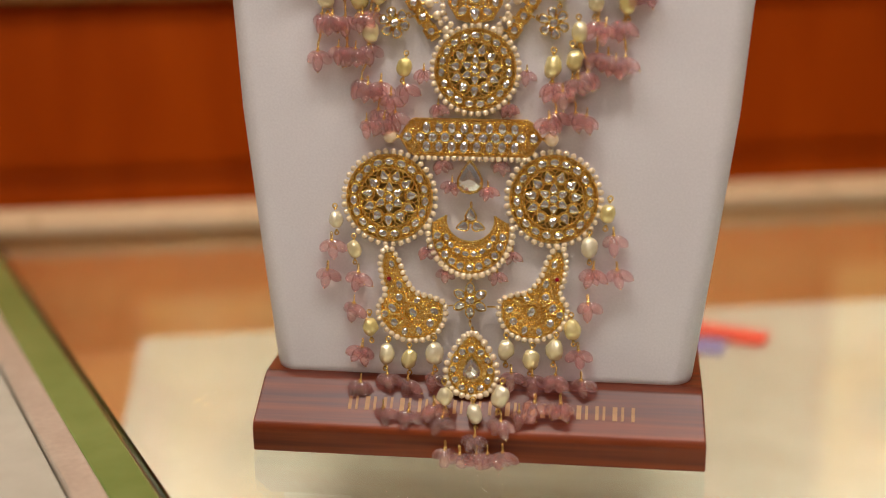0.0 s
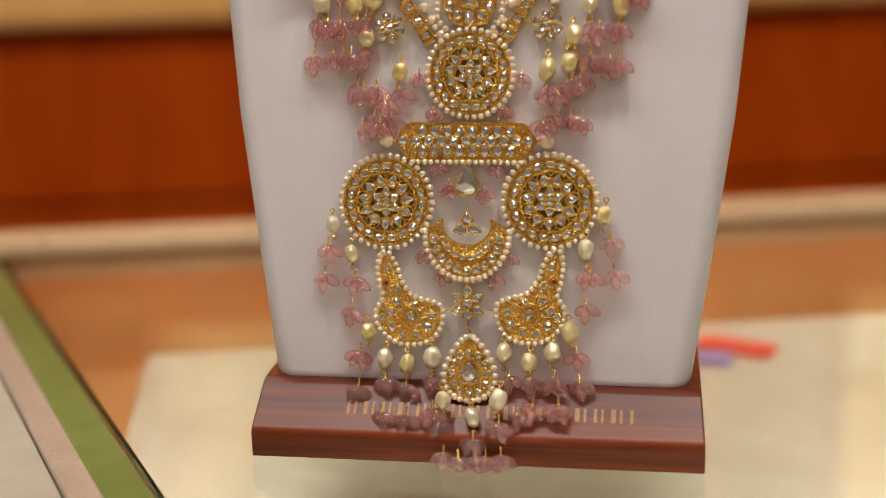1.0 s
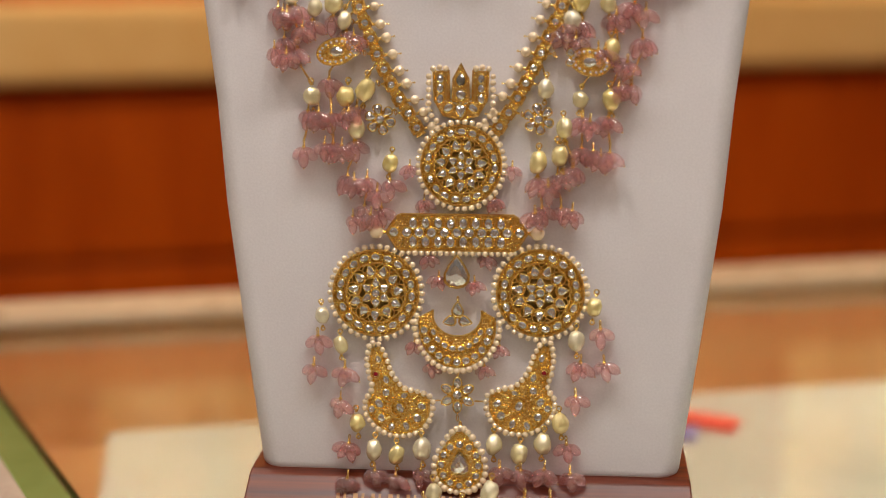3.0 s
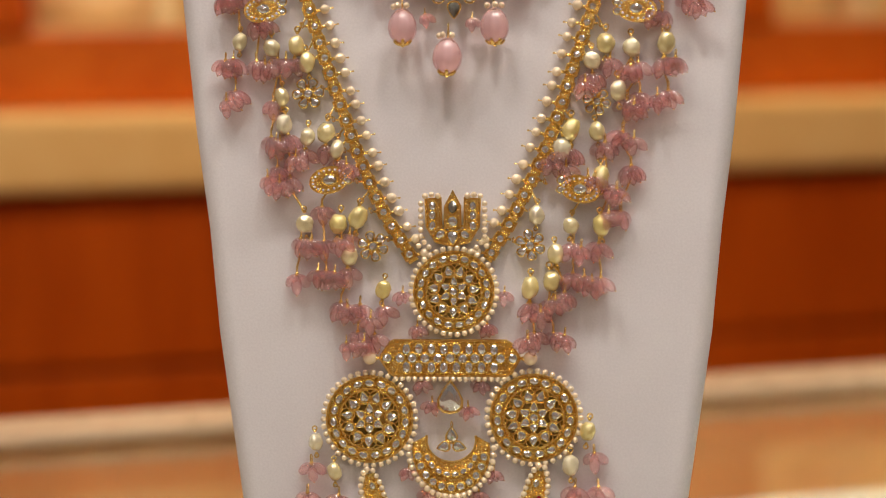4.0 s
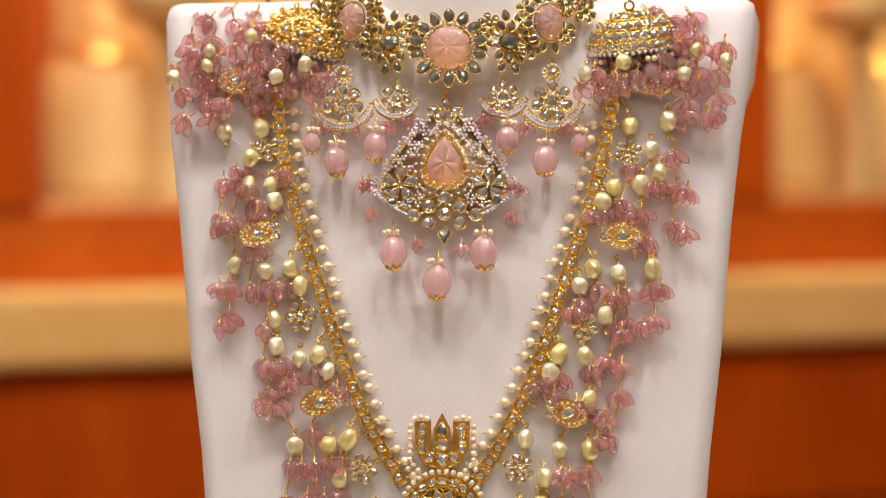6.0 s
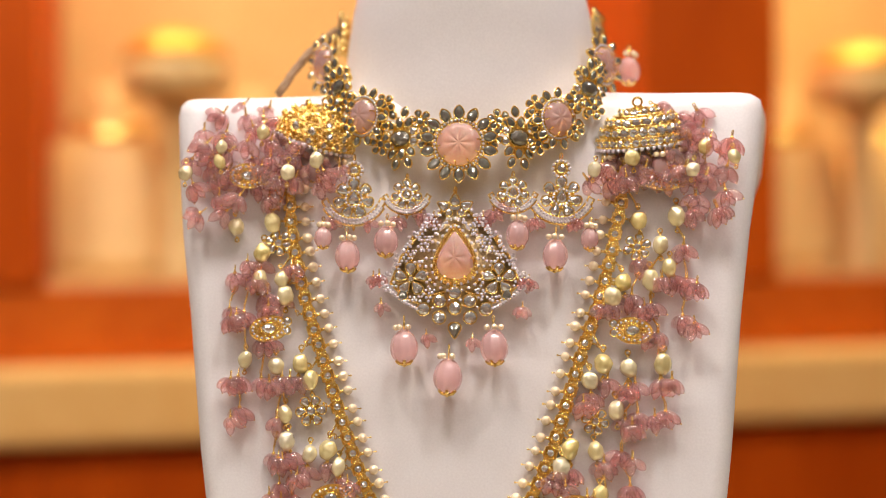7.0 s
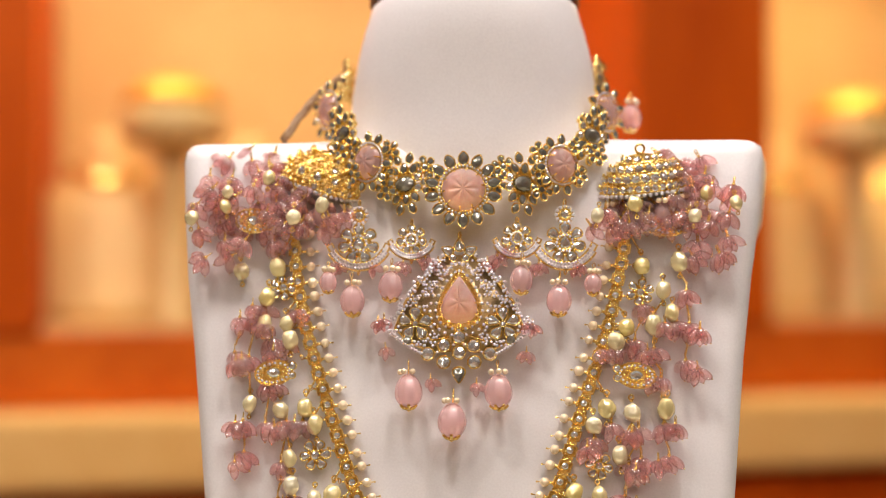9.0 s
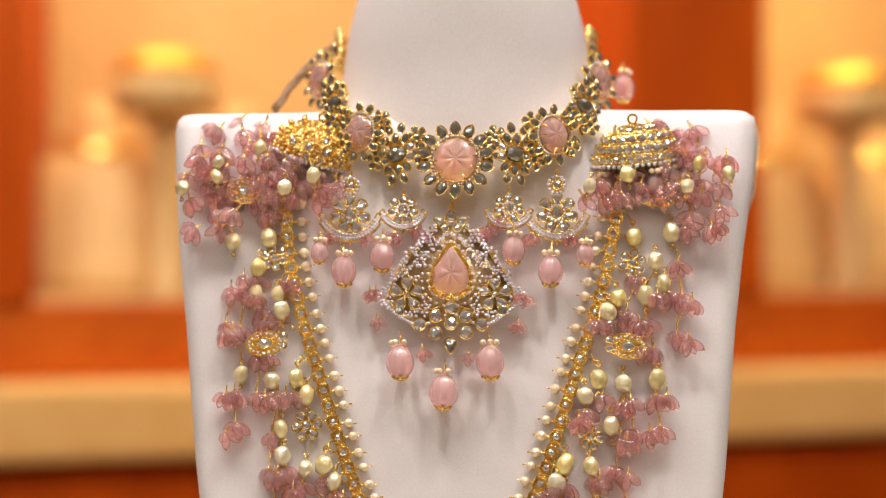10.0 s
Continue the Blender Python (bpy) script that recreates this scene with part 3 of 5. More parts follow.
def tassel(parent, u, v, w=0.0045, kind=None, scale=1.0, turn=0.0):
    data, beads = TASSELS[random.randrange(8) if kind is None else kind]
    ob = part("tassel", data, parent, "", pose(u, v, w, 0, random.uniform(-14, 14), turn + random.uniform(-6, 6)) @ Matrix.Scale(scale, 4))
    for m in beads:
        part("pink_bead", BEAD, ob, "", m)
    return ob


gold = Metal()
gold.ball((0, 1.38, 0), 0.22, 7, 4)
gold.loop((0, 1.72, 0), 0.28, 0.10, 8)
gold.ball((0, -1.38, 0), 0.20, 7, 4)
gold.loop((0, -1.68, 0), 0.24, 0.10, 8)
PEARL_CAPS = gold.done("pearl_wire")


def baroque(parent, u, v, w=0.0045, size=0.0041):
    k = size * random.uniform(0.9, 1.12)
    ob = part("pearl_drop", PEARL_CAPS, parent, "", pose(u, v, w, 0, 0, random.uniform(-9, 9)) @ Matrix.Scale(k, 4))
    part("baroque_pearl", random.choice(BAROQUES), ob, "", pose(0, 0, 0, 0, random.uniform(-180, 180), random.uniform(-14, 14)))
    return ob


def flower(parent, u, v, r=0.0075, petals=6, w=0.002, turn=0.0, grey=0, name="flower"):
    k = r / 0.0075
    stones = [(0, 0, 0.0021 * k, "round", 0, grey)] + [(x, y, 0.0021 * k, "pear", a + 90, grey) for x, y, a in around(0.0049 * k, petals)]
    return motif(name, parent, (u, v, w), stones, draw=lambda g: g.plate([(x, y) for x, y, _ in around(0.0045 * k, 12)], 0.0, 0.0016), turn=turn)


def fish(parent, u, v, w=0.003, turn=0.0, flip=1):
    """An almond-shaped gold piece with a drop stone and a forked tail."""
    stones = [(0, 0.0006, 0.0030, "leaf", 78 * flip, 0), (0.0095 * flip, 0.0026, 0.0018, "round", 0, 0), (0.0088 * flip, -0.0018, 0.0016, "round", 0, 0)]
    seeds = [(0.0078 * math.cos(a), 0.0006 + 0.0046 * math.sin(a), 0.00062) for a in (math.radians(20 * i) for i in range(18))]

    def draw(g):
        line = [(0.0092 * math.cos(math.radians(a)), 0.0006 + 0.0060 * math.sin(math.radians(a))) for a in range(0, 360, 15)]
        g.plate(line, 0.0, 0.0018)
        g.tube([(x, y, 0.0018) for x, y in line], 0.0005, True)
        g.tube([(x * 0.55, y * 0.6, 0.0020) for x, y in line], 0.0004, True)
        granules(g, line, stones, 0.0019, 0.0015, 0.0004)
    return motif("fish_motif", parent, (u, v, w), stones, seeds=seeds, draw=draw, turn=turn)


# ---- the long necklace ----
haram = thing("long_necklace", FACE, "long gold necklace with diamonds, pearls and pink glass tassels", "necklace")
HALVES = [[(-0.0862, 0.392), (-0.0848, 0.362), (-0.0785, 0.331), (-0.0682, 0.297), (-0.0525, 0.2505), (-0.039, 0.2185), (-0.0255, 0.1965)],
          [(0.0787, 0.392), (0.0735, 0.362), (0.0662, 0.331), (0.0560, 0.300), (0.0410, 0.2535), (0.0255, 0.2185), (0.0125, 0.1965)]]


def spaced(points, pitch):
    """Places at even steps along a line, with the bearing there."""
    pts = [Vector(p) for p in points]
    dense = []
    for i in range(len(pts) - 1):
        p0, p1, p2, p3 = pts[max(i - 1, 0)], pts[i], pts[i + 1], pts[min(i + 2, len(pts) - 1)]
        for k in range(20):
            t = k / 20
            dense.append(0.5 * (2 * p1 + (p2 - p0) * t + (2 * p0 - 5 * p1 + 4 * p2 - p3) * t * t + (3 * p1 - p0 - 3 * p2 + p3) * t ** 3))
    dense.append(pts[-1])
    out, run = [], pitch / 2
    for a, b in zip(dense, dense[1:]):
        d = (b - a).length
        while run <= d:
            out.append((a.lerp(b, run / d), (b - a).normalized()))
            run += pitch
        run -= d
    return out


def chain_link_mesh():
    """A square box setting between two reeded collars; y runs along the chain."""
    g = Metal()
    g.plate([(-0.0027, -0.0022), (0.0027, -0.0022), (0.0027, 0.0022), (-0.0027, 0.0022)], 0.0, 0.0026)
    for s in (-1, 1):
        g.tube([(-0.0029, s * 0.0022, 0.0031), (0.0029, s * 0.0022, 0.0031)], 0.00055)
        g.tube([(s * 0.0028, -0.0024, 0.0031), (s * 0.0028, 0.0024, 0.0031)], 0.00055)
    g.loop((0, 0, 0.0031), 0.0019, 0.0003, 12)
    for y, w in ((-0.0036, 0.0025), (-0.0029, 0.0021), (0.0029, 0.0021), (0.0036, 0.0025)):
        g.tube([(-w, y, 0.0017), (w, y, 0.0017)], 0.0005 + 0.3 * (w - 0.0021), sides=8)
    return ridged("chain_link", g.done("chain_link"))


LINK = chain_link_mesh()
gold = Metal()
gold.tube([(0.0026, 0, 0.0016), (0.0052, 0, 0.0018)], 0.0008, sides=6)
gold.ball((0.0056, 0, 0.0018), 0.0011, 7, 4)
gold.tube([(0.0088, 0, 0.0018), (0.0108, 0, 0.0018)], 0.0003, sides=5)
gold.ball((0.0110, 0, 0.0018), 0.00055, 6, 4)
PIN = gold.done("pearl_pin")
gold = Metal()
gold.tube([(0, 0, 0.0014), (0.0022, -0.0004, 0.0016)], 0.0006, sides=6)
gold.link((0.0032, -0.0006, 0.0016), 0.0012, 0.0003)
gold.ball((0.0040, -0.0016, 0.0016), 0.0008, 6, 4)
HOOK = gold.done("hook")
for half, inward in zip(HALVES, (1, -1)):
    for i, (p, d) in enumerate(spaced(half, 0.0078)):
        turn = math.degrees(math.atan2(d.y, d.x)) + 90
        link = part("chain_link", LINK, haram, "", pose(p.x, p.y, 0.0008, 0, random.uniform(-3, 3), turn + random.uniform(-2, 2)))
        part("stone", STONES[("round", "uncut_diamond")], link, "", pose(0, 0, 0.0030, 0, 0, 40 * i) @ Matrix.Diagonal((0.0017, 0.0017, 0.0018, 1)))
        m = pose(p.x, p.y - 0.0006, 0.0008, 0, 0, (6 if inward > 0 else 174) + random.uniform(-7, 7))
        pin = part("pearl_pin", PIN, haram, "", m)
        k = 0.0024 * random.uniform(0.92, 1.08)
        part("pearl", PEARL_MESH, pin, "", pose(0.0072, 0, 0.0018) @ Matrix.Diagonal((k, k, k, 1)))
        if i % 2:
            part("hook", HOOK, haram, "", pose(p.x - inward * 0.0028, p.y, 0.0008, 0, 0, 180 if inward > 0 else 0))


def medallion(parent, name, u, v, r, label, crown=True):
    """A pierced gold roundel: rows of stones round a flower, in a rim of pearls."""
    k = r / 0.0205
    stones = [(0, 0, 0.0018 * k, "round", 0, 0)]
    stones += [(x, y, 0.0018 * k, "pear", a - 90, 0) for x, y, a in around(0.0046 * k, 6, 90)]
    stones += [(x, y, 0.0020 * k, "pear", a - 90, 0) for x, y, a in around(0.0098 * k, 11, 72)]
    stones += [(x, y, 0.0018 * k, "oval", a, 0) for x, y, a in around(0.0158 * k, 19, 90)]

    def draw(g):
        g.loop((0, 0, 0.0022), 0.0186 * k, 0.0007, 48)
        g.loop((0, 0, 0.0026), 0.0131 * k, 0.0006, 40)
        g.loop((0, 0, 0.0022), 0.0074 * k, 0.00045, 32)
        for x, y, a in around(0.0072 * k, 6, 60):
            g.loop((x, y, 0.0020), 0.0030 * k, 0.00035, 10)
        for x, y, a in around(0.0098 * k, 11, 72):
            g.loop((x, y, 0.0026), 0.0032 * k, 0.00045, 12)
        for x, y, a in around(0.0158 * k, 19, 90):
            g.loop((x, y, 0.0024), 0.0027 * k, 0.0004, 12)
        for x, y, a in around(0.0186 * k, 19, 99.5):
            g.tube([(x * 0.72, y * 0.72, 0.0018), (x, y, 0.0018)], 0.0005, sides=5)
        ring = [(x, y) for x, y, _ in around(0.0188 * k, 48)]
        inner = [(x * 0.68, y * 0.68) for x, y in ring]
        n = 48
        verts = [(x, y, 0.0004) for x, y in ring + inner] + [(x, y, 0.0014) for x, y in ring + inner]
        faces = []
        for i in range(n):
            j = (i + 1) % n
            faces += [(2 * n + i, 2 * n + j, 3 * n + j, 3 * n + i), (i, j, 2 * n + j, 2 * n + i), (n + i, 3 * n + i, 3 * n + j, n + j)]
        g.add(verts, faces)
    pearls = [(x, y) for x, y, a in around(0.0203 * k, 38, 95)]
    ob = motif(name, parent, (u, v, 0.0022), stones, label, pearls, draw=draw, pearl_r=0.00145)
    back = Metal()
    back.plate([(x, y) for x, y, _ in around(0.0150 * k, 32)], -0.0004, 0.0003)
    part("backing", back.done("backing", SHADED_GOLD), ob)
    return ob


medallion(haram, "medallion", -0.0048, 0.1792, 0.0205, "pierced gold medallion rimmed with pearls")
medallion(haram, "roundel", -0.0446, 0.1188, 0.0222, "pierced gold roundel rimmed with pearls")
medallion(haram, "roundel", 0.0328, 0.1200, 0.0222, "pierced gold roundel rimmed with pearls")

# the crown over the medallion
stones = [(0, 0.0145, 0.0027, "leaf", 0, 1), (0, 0.0075, 0.0024, "round", 0, 0), (0, 0.0002, 0.0026, "pear", 180, 0)]
stones += [(s * 0.0095, y, 0.0019, "oval", s * t, 0) for s in (-1, 1) for y, t in ((0.0150, 0), (0.0105, 0), (0.0056, 10), )]
stones += [(s * 0.0058, 0.0015, 0.0021, "oval", s * 50, 0) for s in (-1, 1)]


def draw_crown(g):
    g.plate([(-0.0128, 0.0185), (-0.0052, 0.0190), (-0.0050, 0.0045), (0, 0.0022), (0.0050, 0.0045), (0.0052, 0.0190), (0.0128, 0.0185), (0.0122, 0.0050), (0.0080, -0.0020), (0, -0.0040), (-0.0080, -0.0020), (-0.0122, 0.0050)], 0.0, 0.0018)
    g.plate([(-0.0042, 0.0040), (0.0042, 0.0040), (0.0040, 0.0150), (0, 0.0225), (-0.0040, 0.0150)], 0.0, 0.0016)
    g.tube([(-0.0128, 0.0185, 0.0018), (-0.0122, 0.0050, 0.0018), (-0.0080, -0.0020, 0.0018), (0, -0.0040, 0.0018), (0.0080, -0.0020, 0.0018), (0.0122, 0.0050, 0.0018), (0.0128, 0.0185, 0.0018)], 0.0006)
    g.tube([(-0.0060, 0.0165, 0.0018), (-0.0056, 0.0060, 0.0018), (0, 0.0030, 0.0018), (0.0056, 0.0060, 0.0018), (0.0060, 0.0165, 0.0018)], 0.0005)


crown_pearls = [(s * 0.0150, y) for s in (-1, 1) for y in (0.0005, 0.0035, 0.0066, 0.0098, 0.0130, 0.0160)] + [(s * x, y) for s in (-1, 1) for x, y in ((0.0130, 0.0195), (0.0100, 0.0202), (0.0070, 0.0196), (0.0135, -0.0022), (0.0112, -0.0046), (0.0160, -0.0040))]
motif("crown", haram, (-0.0053, 0.2045, 0.0024), stones, "three-lobed gold crown with a pointed middle", crown_pearls, draw=draw_crown, pearl_r=0.0014)

# the bar with its lattice of stones
bar_stones = [(x, y, 0.0023, "oval", 0, 0) for y, xs in ((0.0043, [-0.0205 + 0.0059 * i for i in range(8)]), (-0.0043, [-0.0205 + 0.0059 * i for i in range(8)])) for x in xs]
bar_stones += [(-0.0235 + 0.0059 * i, 0.0, 0.0022, "round", 0, 0) for i in range(9)] + [(-0.0295, 0, 0.0022, "round", 0, 0), (0.0295, 0, 0.0022, "round", 0, 0)]


def draw_bar(g):
    line = [(-0.0330, 0), (-0.0285, 0.0070), (-0.0265, 0.0082), (0.0265, 0.0082), (0.0285, 0.0070), (0.0330, 0), (0.0285, -0.0070), (0.0265, -0.0082), (-0.0265, -0.0082), (-0.0285, -0.0070)]
    g.plate(line, 0.0, 0.0014)
    g.tube([(x, y, 0.0016) for x, y in line], 0.0008, True)
    for i in range(10):
        x = -0.0265 + 0.0059 * i
        if i < 9:
            g.tube([(x, 0.0078, 0.0024), (x + 0.0059, -0.0078, 0.0024)], 0.00045, sides=5)
            g.tube([(x, -0.0078, 0.0024), (x + 0.0059, 0.0078, 0.0024)], 0.00045, sides=5)
    granules(g, line, bar_stones, 0.0015)
    g.ball((-0.0345, 0, 0.0015), 0.0012)
    g.ball((0.0345, 0, 0.0015), 0.0012)
    g.tube([(-0.0385, 0, 0.0015), (0.0385, 0, 0.0015)], 0.0004)


bar = motif("bar", haram, (-0.0066, 0.1478, 0.0030), bar_stones, "hexagonal gold bar with a lattice of diamonds", [(-0.0255 + 0.0030 * i, -0.0098) for i in range(18)], draw=draw_bar, pearl_r=0.0013)
for u in (-0.0378, 0.0378):
    part("pearl", PEARL_MESH, bar, "", pose(u, 0, 0.0016) @ Matrix.Scale(0.0034, 4))

# the crystal, the crescent and the star on the middle line
motif("crystal_drop", haram, (-0.0064, 0.1290, 0.0030), [(0, 0, 0.0060, "pear", 0, 0)], "large pear-shaped uncut diamond in a gold rim")
motif("trefoil", haram, (-0.0058, 0.1085, 0.0030), [(0, 0.0032, 0.0027, "pear", 0, 0), (-0.0036, -0.0022, 0.0024, "pear", 105, 0), (0.0036, -0.0022, 0.0024, "pear", -105, 0)], draw=lambda g: (g.ball((0, 0, 0.001), 0.0014), g.link((0, 0.0080, 0.001), 0.0014, 0.0003)))


crescent_stones = [(x, y * 1.1, 0.0018, "round", 0, 0) for x, y, a in around(0.0156, 11, 188, 164)] + [(x, y, 0.0015, "oval", a, 0) for x, y, a in around(0.0118, 8, 200, 140, 0, 0.0010)]


def draw_crescent(g):
    arc = range(168, 373, 12)
    outer = [(0.0178 * math.cos(math.radians(a)), 0.0198 * math.sin(math.radians(a))) for a in arc]
    inner = [(0.0118 * math.cos(math.radians(a)), 0.0052 + 0.0105 * math.sin(math.radians(a))) for a in arc]
    n = len(outer)
    verts = [(x, y, 0.0) for x, y in outer + inner] + [(x, y, 0.0014) for x, y in outer + inner]
    faces = []
    for i in range(n - 1):
        faces += [(2 * n + i, 2 * n + i + 1, 3 * n + i + 1, 3 * n + i), (i, 2 * n + i, 2 * n + i + 1, i + 1), (n + i, n + i + 1, 3 * n + i + 1, 3 * n + i)]
    g.add(verts, faces)
    g.tube([(x, y, 0.0016) for x, y in outer], 0.0007)
    g.tube([(x, y, 0.0016) for x, y in inner], 0.0007)
    granules(g, outer + inner[::-1], crescent_stones, 0.0015)
    g.tube([(0.55 * a[0] + 0.45 * b[0], 0.55 * a[1] + 0.45 * b[1], 0.0020) for a, b in zip(outer, inner)], 0.0005)


motif("crescent", haram, (-0.0060, 0.1040, 0.0026), crescent_stones, "gold crescent with two rows of diamonds", [(x, y * 1.08) for x, y, a in around(0.0200, 23, 176, 188)], draw=draw_crescent, pearl_r=0.0016)
star = [(0, 0, 0.0021, "round", 0, 0)] + [(x, y, 0.0024, "leaf", a - 90, 0) for x, y, a in around(0.0058, 6, 90)]
motif("star", haram, (-0.0055, 0.0712, 0.0030), star, "six-petalled diamond star", draw=lambda g: (g.plate([(x, y) for x, y, _ in around(0.0050, 12)], 0.0, 0.0014), g.tube([(-0.0165, -0.0035, 0.001), (-0.008, -0.003, 0.001)], 0.0004), g.tube([(0.0165, -0.0030, 0.001), (0.008, -0.003, 0.001)], 0.0004), g.link((0, 0.0105, 0.001), 0.0016, 0.0003), g.link((0, -0.0112, 0.001), 0.0016, 0.0003)))


def peacock(u, v, s):
    """A gold bird with a fanned body, an upright neck and a ruby eye; s mirrors it."""
    stones = [(s * x, y, r, k, s * t, 0) for x, y, r, k, t in (
        (0.0005, -0.0005, 0.0022, "oval", 30), (-0.0095, 0.0015, 0.0021, "oval", 40), (-0.0085, -0.0055, 0.0020, "round", 0), (-0.0035, -0.0098, 0.0020, "leaf", 160),
        (0.0035, -0.0092, 0.0020, "leaf", 200), (0.0088, -0.0052, 0.0020, "round", 0), (0.0108, 0.0005, 0.0019, "oval", 70), (-0.0062, 0.0068, 0.0018, "round", 0),
        (-0.0062, 0.0130, 0.0018, "oval", 20), (-0.0100, 0.0225, 0.0018, "leaf", 20), (-0.0130, -0.0015, 0.0017, "round", 0), (0.0025, 0.0055, 0.0017, "leaf", -50))]
    stones.append((s * -0.0112, 0.0155, 0.0013, "round", 0, 2))
    line = [(s * x, y) for x, y in ((-0.0128, 0.0275), (-0.0095, 0.0282), (-0.0058, 0.0222), (-0.0030, 0.0145), (0.0020, 0.0085), (0.0085, 0.0068), (0.0140, 0.0040), (0.0142, -0.0030), (0.0108, -0.0095), (0.0045, -0.0128), (-0.0030, -0.0130), (-0.0095, -0.0100), (-0.0140, -0.0045), (-0.0148, 0.0020), (-0.0118, 0.0078), (-0.0132, 0.0140), (-0.0142, 0.0210))]
    if s < 0:
        line = line[::-1]

    def draw(g):
        g.plate(line, 0.0, 0.0012)
        g.tube([(x, y, 0.0014) for x, y in line], 0.0007, True)
        for r, a0 in ((0.0042, 20), (0.0052, 30)):
            g.tube([(s * (0.0003 + r * math.cos(math.radians(a0 + a))), -0.0005 + r * math.sin(math.radians(a0 + a)), 0.0026) for a in range(0, 250, 20)], 0.0006)
        for a in range(-70, 250, 36):
            c, d = math.cos(math.radians(a)), math.sin(math.radians(a))
            g.tube([(s * 0.0055 * c, 0.0055 * d - 0.001, 0.0022), (s * 0.0115 * c, 0.0105 * d - 0.001, 0.0018)], 0.0006, sides=5)
        g.loop((s * -0.0112, 0.0155, 0.0028), 0.0020, 0.0006, 12)
        granules(g, line, stones, 0.0013)
    around_line = spaced([(x * 1.10, y * 1.07) for x, y in line] + [(line[0][0] * 1.10, line[0][1] * 1.07)], 0.0031)
    return motif("peacock", haram, (u, v, 0.0028), stones, "gold peacock with a ruby eye and a rim of pearls", [tuple(p) for p, d in around_line], draw=draw, pearl_r=0.00142)


peacock(-0.0332, 0.0648, 1)
peacock(0.0240, 0.0670, -1)

drop_stones = [(0, -0.0008, 0.0048, "pear", 0, 0)] + [(x, 1.12 * y - 0.001, 0.0017, "round", 0, 0) for x, y, a in around(0.0088, 12, 90)]


def outline_drop(n):
    """A full drop that narrows only near its point."""
    ring = [2 * math.pi * i / n + math.pi / 2 for i in range(n)]
    return [(math.cos(a) * (1 - 0.42 * (0.5 + 0.5 * math.sin(a)) ** 3), math.sin(a) * (1.1 + 0.16 * math.sin(a))) for a in ring]


def draw_drop(g):
    line = [(0.0112 * x, 0.0122 * y - 0.0010) for x, y in outline_drop(28)]
    g.plate(line, 0.0, 0.0014)
    g.tube([(x, y, 0.0016) for x, y in line], 0.0006, True)
    g.link((0, 0.0180, 0.001), 0.0016, 0.0004)
    granules(g, line, drop_stones, 0.0015)


motif("drop_pendant", haram, (-0.0037, 0.0400, 0.0090), drop_stones, "drop-shaped diamond pendant rimmed with pearls", [(0.0128 * x, 0.0140 * y - 0.0010) for x, y in outline_drop(27)], draw=draw_drop, pearl_r=0.00165)

# pearls and tassels that hang below the pendant
LOW_PEARLS = [(-53, 57, 6), (-45, 44, 6), (-34, 42, 6), (-22, 45, 6), (12, 48, 6), (24, 44, 6), (35, 49, 6), (43, 59, 6), (-15, 28, 20), (-1, 20, 20), (11, 29, 20), (-70, 108, 6), (-61, 94, 6), (58, 114, 6), (50, 98, 6)]
LOW_TASSELS = [(-57, 47, 6), (-57, 31, 10), (-44, 35, 10), (-44, 21, 20), (-34, 33, 10), (-32, 20, 20), (-22, 36, 10), (-20, 24, 20), (-16, 18, 20), (-14, 4, 25), (0, 11, 25), (1, 3, 25), (12, 19, 25), (13, 4, 25), (15, 38, 10), (25, 37, 10), (27, 27, 20), (36, 38, 10), (39, 27, 20), (46, 49, 6), (48, 36, 10), (-7, 2, 25), (6, 3, 25), (20, 22, 20), (-72, 98, 6), (-74, 84, 6), (-59, 83, 6), (-61, 68, 6), (61, 104, 6), (52, 88, 6), (63, 88, 6), (50, 72, 6)]
for u, v, w in LOW_PEARLS:
    baroque(haram, u * MM, v * MM, w * MM)
for u, v, w in LOW_TASSELS:
    tassel(haram, u * MM, v * MM, w * MM)
SMALL_TASSELS = [(-22, 163), (11, 164), (-29, 179), (19, 179), (-20, 137), (8, 137), (-15, 127), (2, 125), (-26, 96), (14, 95), (-18, 85), (7, 85)]
for u, v in SMALL_TASSELS:
    tassel(haram, u * MM, v * MM, 0.0035, scale=0.72)

